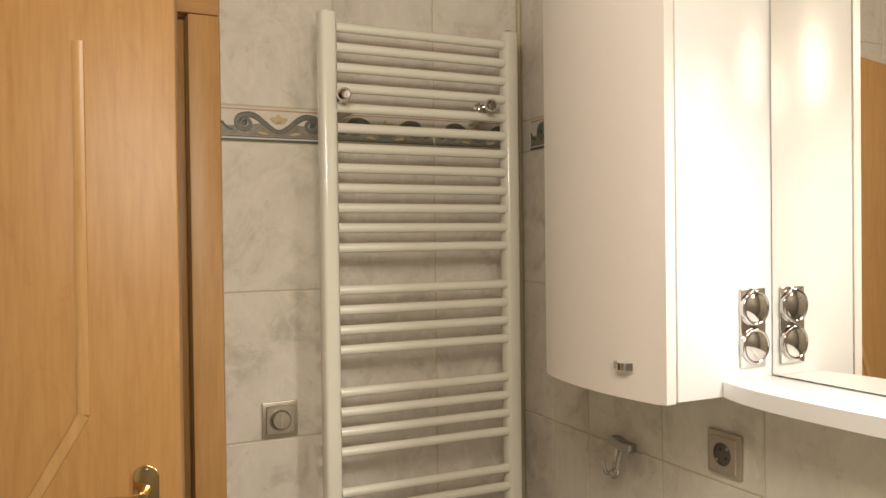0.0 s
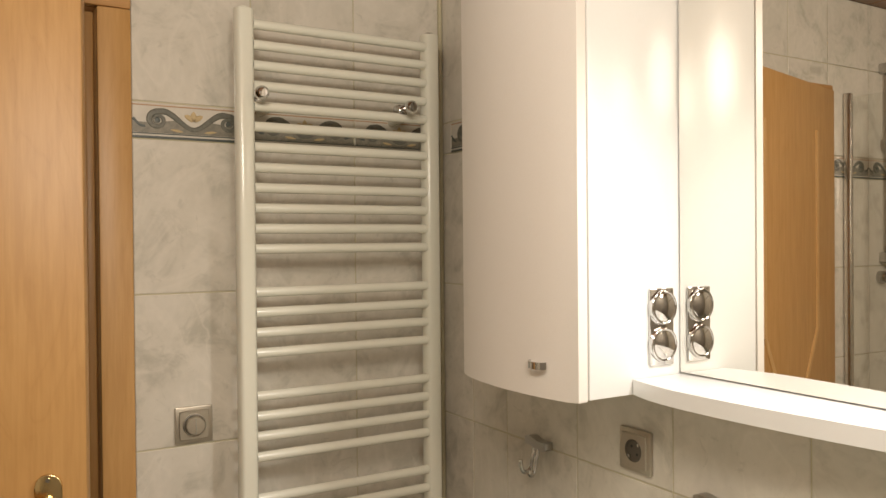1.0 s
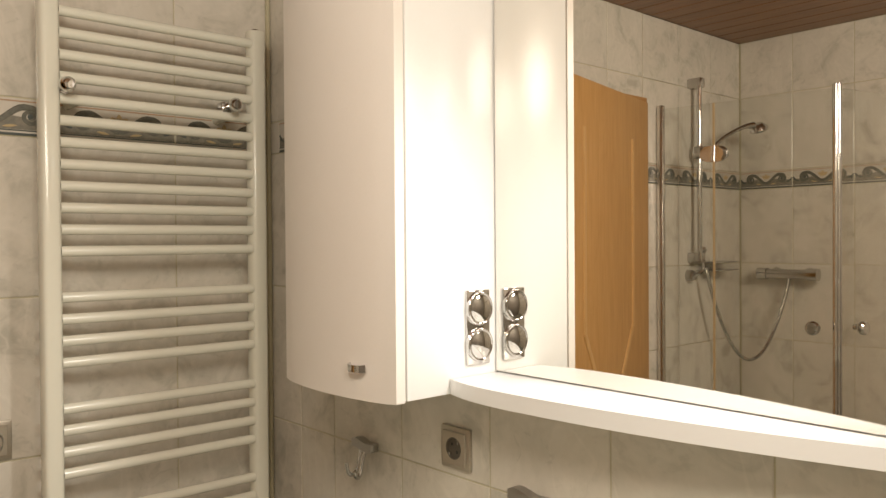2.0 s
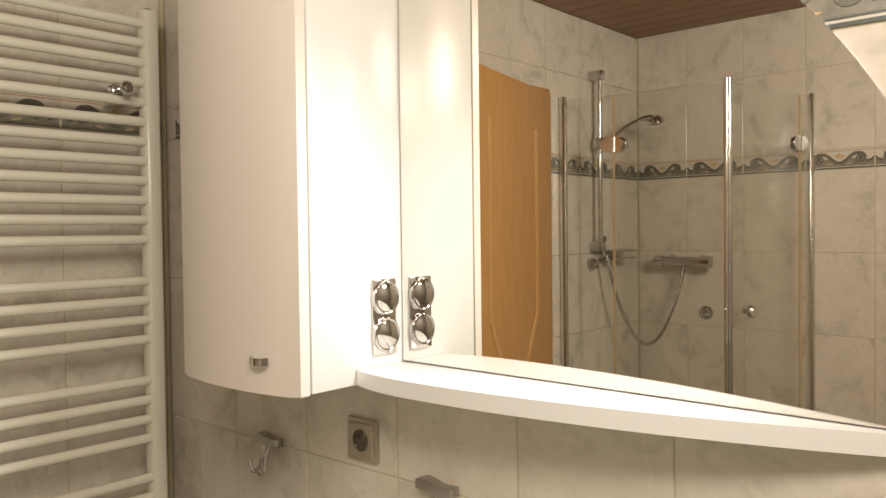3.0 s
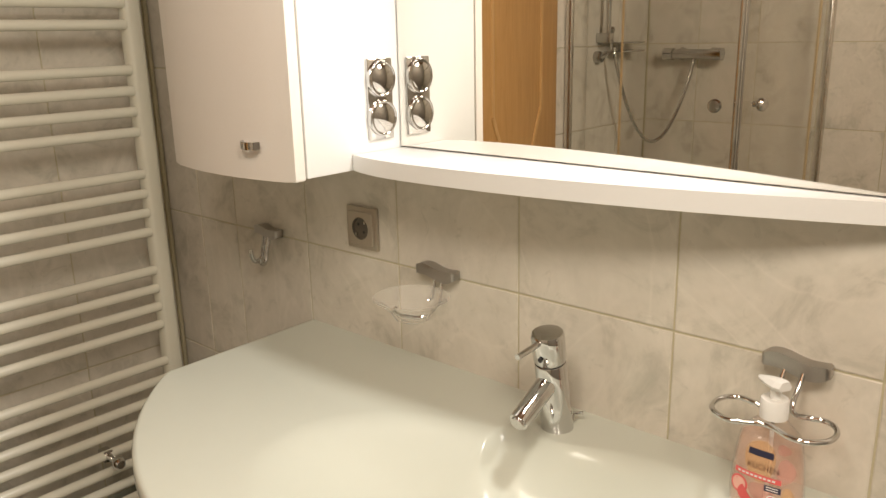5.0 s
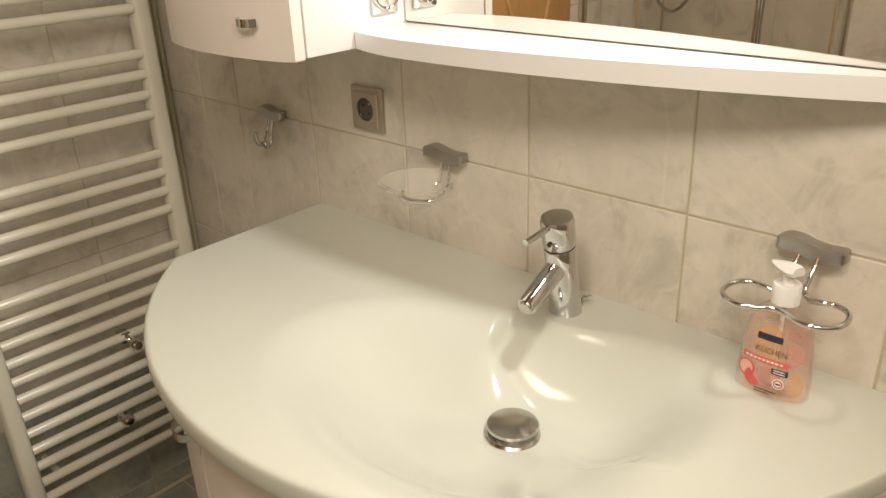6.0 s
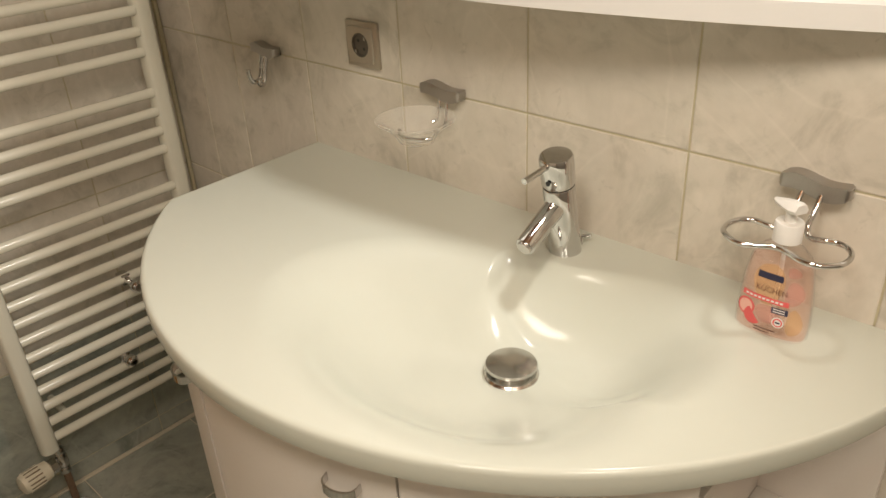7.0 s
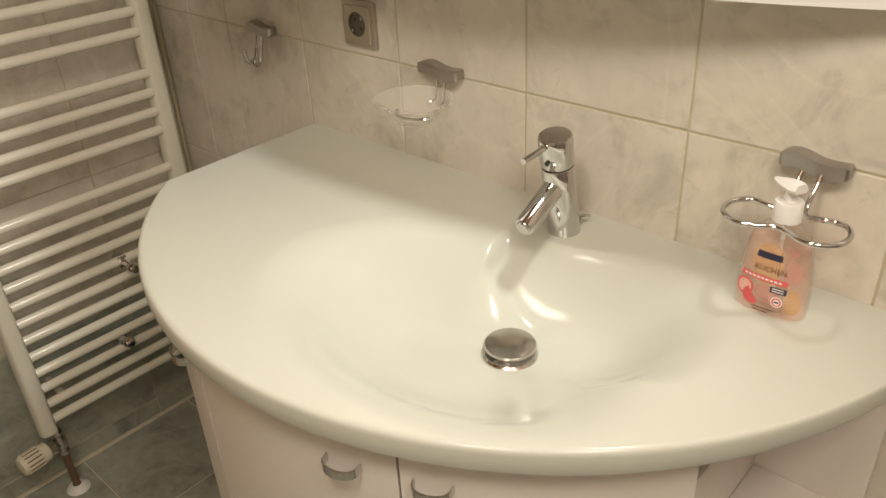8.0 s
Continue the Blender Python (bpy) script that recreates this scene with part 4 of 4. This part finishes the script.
for a, b, cut in ((SA, SC, 0.335), (SB, SC, 0.165)):
    lm, run = on_line(a, b), (b - a).length
    wide = 0.016 if a is SA else 0.008
    part("wall_profile", transformed(box(-0.010, wide, -0.013 if a is SA else -0.008, 0.013 if a is SA else 0.008, 0.10, STOP, 0.005), lm), "satin_alu", shower)
    edge = run * cut
    for name, x0, x1 in (("fixed_pane", wide + 0.001, edge - 0.004), ("door_pane", edge + 0.004, run - 0.016)):
        pane = part(name, transformed(box(x0, x1, -0.003, 0.003, 0.10, STOP - 0.015, 0.001), lm), "glass_pane", shower)
        pane.visible_shadow = False
    part("edge_seal", transformed(box(edge - 0.0035, edge + 0.0035, -0.004, 0.004, 0.10, STOP - 0.015), lm), "seal_gold", shower, "thin golden edge seal")
    part("corner_profile", transformed(tube([(run - 0.006, 0, 0.10), (run - 0.006, 0, STOP)], 0.0105, 16), lm), "chrome", shower)
    side = 1 if a is SA else -1
    part("door_knob", lathe([(0.009, 0.003), (0.009, 0.014), (0.015, 0.020), (0.0215, 0.028), (0.0215, 0.038), (0.017, 0.044), (0, 0.046)], lm @ Matrix.Translation((run - (0.070 if a is SA else 0.085), 0, 1.178)) @ Matrix.Rotation(radians(-90 * side), 4, "X") @ Matrix.Scale(1.12, 4), 24), "chrome", shower)


def glass_hinge(lm, u, z):
    """An oval chrome plate on both faces of the pane with a pin across its middle."""
    oval = [(0.054 * math.copysign(abs(math.cos(t)) ** 0.8, math.cos(t)), 0.031 * math.copysign(abs(math.sin(t)) ** 0.8, math.sin(t))) for t in [2 * math.pi * k / 32 for k in range(32)]]
    m4 = lm @ Matrix.Translation((u, 0, z)) @ NORTH
    plate = part("hinge", slab(oval, -0.009, 0.009, 0.003, m=m4), "chrome", shower, "oval chrome glass hinge")
    part("pin", tube([m4 @ Vector((0, -0.029, 0)), m4 @ Vector((0, 0.029, 0))], 0.0115, 12), "chrome", plate)


glass_hinge(on_line(SA, SC), 0.2157, 1.806)
glass_hinge(on_line(SB, SC), 0.0945, 1.806)
for lm, u in ((on_line(SA, SC), 0.2157), (on_line(SB, SC), 0.0945)):
    glass_hinge(lm, u, 0.36)
part("tray", slab([(WEST_X + 0.002, -0.002), (-1.715, -0.002), (-1.80, -0.67), (WEST_X + 0.002, -0.79)], FLOOR, 0.0995, 0.006), "mineral_cast", shower, "white shower tray")

rail = thing("shower_rail", "chrome shower rail with hand shower and hose on the tiles", "shower rail")
RX, RY = -1.965, -0.048
part("riser", tube([(RX, RY, 1.40), (RX, RY, 2.135)], 0.011, 14), "chrome", rail)
for z in (1.41, 2.125):
    part("rail_bracket", box(RX - 0.018, RX + 0.018, -0.066, -0.001, z - 0.02, z + 0.02, 0.006), "chrome_dull", rail)
part("slider", box(RX - 0.022, RX + 0.022, RY - 0.03, RY + 0.02, 1.815, 1.865, 0.008), "chrome_dull", rail)
grip = [(RX - 0.01, RY - 0.035, 1.84), (RX - 0.07, RY - 0.07, 1.90), (RX - 0.15, RY - 0.11, 1.945), (RX - 0.20, RY - 0.13, 1.955)]
hand = part("hand_shower", tube(glide(grip, 3), [0.008] * 4 + [0.0085] * 3 + [0.011, 0.013, 0.015], 14), "chrome_dull", rail)
hm = Matrix.Translation((RX - 0.225, RY - 0.14, 1.945)) @ Matrix.Rotation(radians(25), 4, "Y")
part("spray_head", lathe([(0, 0.022), (0.02, 0.020), (0.032, 0.008), (0.037, -0.004), (0.035, -0.012), (0, -0.014)], hm, 28), "chrome", hand)
hose = [(RX + 0.012, -0.028, 1.335), (RX + 0.004, RY, 1.345)]
for k in range(25):
    t = k / 24
    hose.append((RX - 0.015 + (WEST_X + 0.055 - RX + 0.015) * t, RY - 0.02 - 0.18 * t, 1.37 - 0.36 * math.sin(math.pi * t) ** 0.8 - 0.055 * t))
part("hose", tube(hose, 0.0075, 10), "chrome_dull", rail, "grey metal shower hose")
part("hose_outlet", lathe([(0, 0.03), (0.02, 0.03), (0.024, 0.02), (0.024, 0.0)], Matrix.Translation((RX + 0.012, -0.001, 1.335)) @ NORTH, 20), "chrome_dull", rail)
shower_shelf = thing("shower_shelf", "small chrome shelf with a bottle stopper on the shower wall", "shelf")
for z in (1.352, 1.386):
    part("tray", box(RX - 0.245, RX - 0.05, -0.085, -0.001, z, z + 0.006, 0.002), "chrome_dull", shower_shelf)
part("support", tube([(RX - 0.055, -0.03, 1.352), (RX - 0.055, -0.03, 1.43)], 0.007), "chrome_dull", shower_shelf)
part("stopper", lathe([(0, 0.03), (0.012, 0.028), (0.016, 0.018), (0.013, 0.006), (0.007, 0.0)], Matrix.Translation((RX - 0.055, -0.03, 1.425)), 18), "chrome_dull", shower_shelf)
mixer = thing("shower_mixer", "chrome thermostatic shower mixer on the tiles", "shower tap")
part("mixer_body", tube([(WEST_X + 0.055, -0.15, 1.335), (WEST_X + 0.055, -0.335, 1.335)], 0.021, 20), "chrome_dull", mixer)
for y in (-0.135, -0.350):
    part("mixer_handle", tube([(WEST_X + 0.055, y - 0.02, 1.335), (WEST_X + 0.055, y + 0.02, 1.335)], 0.026, 20), "chrome", mixer)
for y in (-0.17, -0.31):
    part("wall_union", tube([(WEST_X + 0.001, y, 1.335), (WEST_X + 0.055, y, 1.335)], [0.028, 0.016], 18), "chrome", mixer)

# ---- lamps ----
# Made-up fittings hung over the added fill lights.
for x, y, z, power in FILLS:
    fixture = thing("fill_fixture", "added unseen white ceiling rose, cord and socket marking a fill light", "lamp", "pendant lamps", place=(x, y, 0))
    part("base", lathe([(0, CEIL - 0.001), (0.06, CEIL - 0.001), (0.056, CEIL - 0.012), (0.036, CEIL - 0.024), (0, CEIL - 0.026)], None, 32), "white_plastic", fixture)
    part("flex", tube([(0, 0, CEIL - 0.026), (0, 0, z + 0.165)], 0.004, 8), "white_plastic", fixture)
    part("bulb_holder", lathe([(0, z + 0.168), (0.016, z + 0.166), (0.020, z + 0.150), (0.020, z + 0.140), (0, z + 0.140)], None, 20), "white_plastic", fixture)
sconce = thing("mirror_lamp", "small chrome spot lamp on the tiles above the mirror", "lamp")
LX, LY, LZ = MIRROR_LAMP
part("wall_plate", box(-0.016, -0.0012, LY - 0.085, LY - 0.035, LZ + 0.04, LZ + 0.09, 0.004), "chrome", sconce)
part("arm", tube(glide([(-0.014, LY - 0.06, LZ + 0.065), (-0.045, LY - 0.06, LZ + 0.075), (-0.085, LY - 0.056, LZ + 0.066), (LX + 0.012, LY - 0.040, LZ + 0.030)]), 0.004), "chrome", sconce)
part("shade", lathe([(0.0, 0.050), (0.014, 0.048), (0.020, 0.038), (0.036, 0.004), (0.034, 0.004), (0.018, 0.036), (0.0, 0.044)], look(MIRROR_LAMP, MIRROR_AIM), 28), "chrome", sconce)
cord = thing("lamp_cord", "thin reddish lamp cord along the tiles", "cord")
part("cord", tube(glide([(-0.006, -1.50, 1.572), (-0.006, -1.545, 1.592), (-0.006, -1.60, 1.618), (-0.008, -1.66, 1.655), (-0.010, -1.69, 1.690)]), 0.0012, 6), "brick_line", cord)

# ---- tiles, piece by piece ----
TILE_MESH = {}
GAP, THICK = 0.0028, 0.004


def tile_mesh(w, h, material):
    """A thin glazed tile with softly broken edges, shared by all of its size."""
    key = (round(w, 3), round(h, 3), material)
    if key not in TILE_MESH:
        bm = bmesh.new()
        a, b, e = w / 2, h / 2, 0.0015
        back = [bm.verts.new(p) for p in ((-a, -b, -0.003), (a, -b, -0.003), (a, b, -0.003), (-a, b, -0.003))]
        rim = [bm.verts.new(p) for p in ((-a, -b, 0.0), (a, -b, 0.0), (a, b, 0.0), (-a, b, 0.0))]
        face = [bm.verts.new(p) for p in ((e - a, e - b, 0.001), (a - e, e - b, 0.001), (a - e, b - e, 0.001), (e - a, b - e, 0.001))]
        for p, q in ((back, rim), (rim, face)):
            for k in range(4):
                bm.faces.new((p[k], p[(k + 1) % 4], q[(k + 1) % 4], q[k]))
        bm.faces.new(face)
        me = bpy.data.meshes.new("tile")
        bm.to_mesh(me)
        bm.free()
        me.materials.append(MATS[material])
        TILE_MESH[key] = me
    return TILE_MESH[key]


def lay(parent, frame_m, u0, u1, v0, v1, material, name="tile"):
    if u1 - u0 < 0.012 or v1 - v0 < 0.012:
        return None
    ob = new(name, tile_mesh(u1 - u0 - GAP, v1 - v0 - GAP, material))
    ob.parent = parent
    ob.matrix_basis = frame_m @ Matrix.Translation(((u0 + u1) / 2, (v0 + v1) / 2, 0.0))
    return ob


def ribbon(points, widths, low, high, bm=None):
    """A flat raised band along a path in a tile's plane."""
    bm = bm or bmesh.new()
    rows = []
    for k, (u, v) in enumerate(points):
        a, b = points[max(0, k - 1)], points[min(len(points) - 1, k + 1)]
        d = Vector((b[0] - a[0], b[1] - a[1])).normalized()
        w = widths[k] / 2
        rows.append([bm.verts.new((u - d.y * w * s2, v + d.x * w * s2, h)) for s2, h in ((-1, low), (-0.6, high), (0.6, high), (1, low))])
    for a, b in zip(rows, rows[1:]):
        for k in range(3):
            bm.faces.new((a[k], a[k + 1], b[k + 1], b[k]))
    return bm


def scroll_path(side):
    """Half of the running wave: from the trough up and over into a spiral."""
    pts, wid = [], []
    for k in range(9):
        t = k / 8
        pts.append((side * 0.062 * t, -0.0155 + 0.036 * (3 * t * t - 2 * t ** 3)))
        wid.append(0.0105 + 0.003 * t)
    for k in range(1, 30):
        a, r = radians(115 - 20 * k), 0.021 - 0.00055 * k
        pts.append((side * (0.0735 + r * math.cos(a) * 0.95), 0.0015 + r * math.sin(a) * 0.9))
        wid.append(0.0135 - 0.00032 * k)
    return pts, wid


def solid(name, bm, material):
    for f in bm.faces:
        f.smooth = False
    bmesh.ops.recalc_face_normals(bm, faces=bm.faces)
    me = bpy.data.meshes.new(name)
    bm.to_mesh(me)
    bm.free()
    me.materials.append(MATS[material])
    return me


BORDER_Z0, BORDER_Z1 = 1.705, 1.783
bm = bmesh.new()
for s2 in (-1, 1):
    ribbon(*scroll_path(s2), 0.0008, 0.0022, bm)
bm2 = bmesh.new()
for s2 in (-1, 1):
    bm2 = lathe([(0.006, 0.0008), (0.0045, 0.0022), (0, 0.0025)], Matrix.Translation((s2 * 0.0735, 0.0015, 0)), 12, bm2)
    ribbon([(s2 * (0.098 + 0.004 * k), -0.012 - 0.001 * k + 0.0006 * k * k) for k in range(7)], [0.006] * 7, 0.0008, 0.002, bm2)
bm3 = bmesh.new()
for k in range(-12, 12):
    u0, u1 = k * 0.0102, (k + 1) * 0.0102
    v0, v1 = [min(0.002, -0.0155 + 0.036 * (3 * t * t - 2 * t ** 3)) if t < 0.7 else 0.002 - 0.01 * (t - 0.7) for t in (min(1.0, abs(u) / 0.062) if abs(u) < 0.062 else 1.3 for u in (u0, u1))]
    bm3.faces.new([bm3.verts.new(p) for p in ((u0, -0.0255, 0.0013), (u1, -0.0255, 0.0013), (u1, v1, 0.0013), (u0, v0, 0.0013))])
bm4 = bmesh.new()
for s2 in (-1, 0, 1):
    ribbon([(s2 * (0.001 + 0.0018 * k), 0.002 + 0.0030 * k - 0.0002 * k * k * abs(s2)) for k in range(7)], [0.004, 0.007, 0.0085, 0.0085, 0.0075, 0.0055, 0.0016], 0.0008, 0.002, bm4)
for s2 in (-1, 1):
    ribbon([(s2 * (0.014 + 0.004 * k), -0.0175 + 0.0008 * k) for k in range(5)], [0.001, 0.004, 0.005, 0.004, 0.001], 0.0012, 0.0022, bm4)
bmesh.ops.transform(bm4, matrix=Matrix.Diagonal((1.6, 1.2, 1.0, 1.0)), verts=bm4.verts)
bm5 = box(-0.1235, 0.1235, -0.0375, -0.0325, 0.0005, 0.0019)
box(-0.1235, 0.1235, -0.0285, -0.0262, 0.0005, 0.0017, bm=bm5)
bm6 = box(-0.1235, 0.1235, 0.0305, 0.0330, 0.0005, 0.0017)
ORNAMENT = [("scroll", solid("scroll", bm, "scroll_grey")), ("scroll_eye", solid("scroll_eye", bm2, "scroll_dark")), ("wave_ground", solid("wave_ground", bm3, "scroll_fill")), ("flower", solid("flower", bm4, "ochre")), ("dark_line", solid("dark_line", bm5, "scroll_dark")), ("red_line", solid("red_line", bm6, "brick_line"))]


def border(parent, frame_m, u0, u1, whole=True):
    ob = lay(parent, frame_m, u0, u1, BORDER_Z0, BORDER_Z1, "border_ground", "border_tile")
    for name, me in ORNAMENT:
        sub = new(name, me)
        sub.parent = ob
        sub.scale = ((u1 - u0) / 0.25, 1, 1)
        sub.location = (0, 0, 0.0004)


ROWS_V = [0.387, 0.721, 1.050, 1.378, BORDER_Z0]
NORTH_U = [-0.001, -0.243, -0.493, -0.7465]
for v0, v1 in zip(ROWS_V, ROWS_V[1:]):
    for b, a in zip(NORTH_U, NORTH_U[1:]):
        lay(wall_north, NORTH, a, b, v0, v1, "tile_pale")
    for a, b in ((-1.885, -1.6375), (-2.135, -1.885), (-2.385, -2.135)):
        lay(wall_north, NORTH, a, b, v0, v1, "tile_pale")
for v0, v1 in ((BORDER_Z1, 2.112), (2.112, CEIL)):
    for b, a in zip(NORTH_U, NORTH_U[1:]):
        lay(wall_north, NORTH, a, b, v0, v1, "tile_pale")
    for k in range(4):
        lay(wall_north, NORTH, -0.748 - 0.222 * (k + 1), -0.748 - 0.222 * k, max(v0, DOOR_TOP + 0.001), v1, "tile_pale")
    for a, b in ((-1.885, -1.6375), (-2.135, -1.885), (-2.385, -2.135)):
        lay(wall_north, NORTH, a, b, v0, v1, "tile_pale")
for a, b in ((-0.243, -0.001), (-0.493, -0.243), (-0.7465, -0.493), (-1.885, -1.6375), (-2.135, -1.885), (-2.385, -2.135)):
    border(wall_north, NORTH, a, b)
for b, a in zip(NORTH_U, NORTH_U[1:]):
    for v0, v1 in ((0.068, 0.387), (FLOOR + 0.001, 0.068)):
        lay(wall_north, NORTH, a, b, v0, v1, "tile_green")

EAST_U = [-0.006, -0.142, -0.282, -0.524, -0.775, -1.035, -1.290, -1.542, -1.794, -2.046, -2.298, -2.55]
WEST_U = [-0.006, -0.24, -0.49, -0.74, -0.99, -1.24, -1.49, -1.74, -1.99, -2.24, -2.49]
for wall, frame_m, us in ((wall_east, EAST, EAST_U), (wall_west, WEST, WEST_U)):
    for b, a in zip(us, us[1:]):
        for v0, v1 in list(zip(ROWS_V, ROWS_V[1:])) + [(BORDER_Z1, 2.112), (2.112, CEIL)]:
            lay(wall, frame_m, a, b, v0, v1, "tile_pale")
        lay(wall, frame_m, a, b, FLOOR + 0.002, 0.387, "tile_green")
lay(wall_east, EAST, -0.050, -0.006, BORDER_Z0, BORDER_Z1, "border_ground", "border_tile")
for k in range(10):
    border(wall_east, EAST, -0.050 - 0.25 * (k + 1), -0.050 - 0.25 * k)
for b, a in zip(WEST_U, WEST_U[1:]):
    border(wall_west, WEST, a, b)
GROUND = Matrix.Translation((0, 0, FLOOR - 0.001))
for i in range(8):
    for j in range(9):
        lay(floor, GROUND, max(WEST_X, -0.168 - 0.3 * i), min(-0.002, 0.132 - 0.3 * i), max(SOUTH_Y, -0.3 * (j + 1)), -0.002 - 0.3 * j if j == 0 else -0.3 * j, "tile_green")
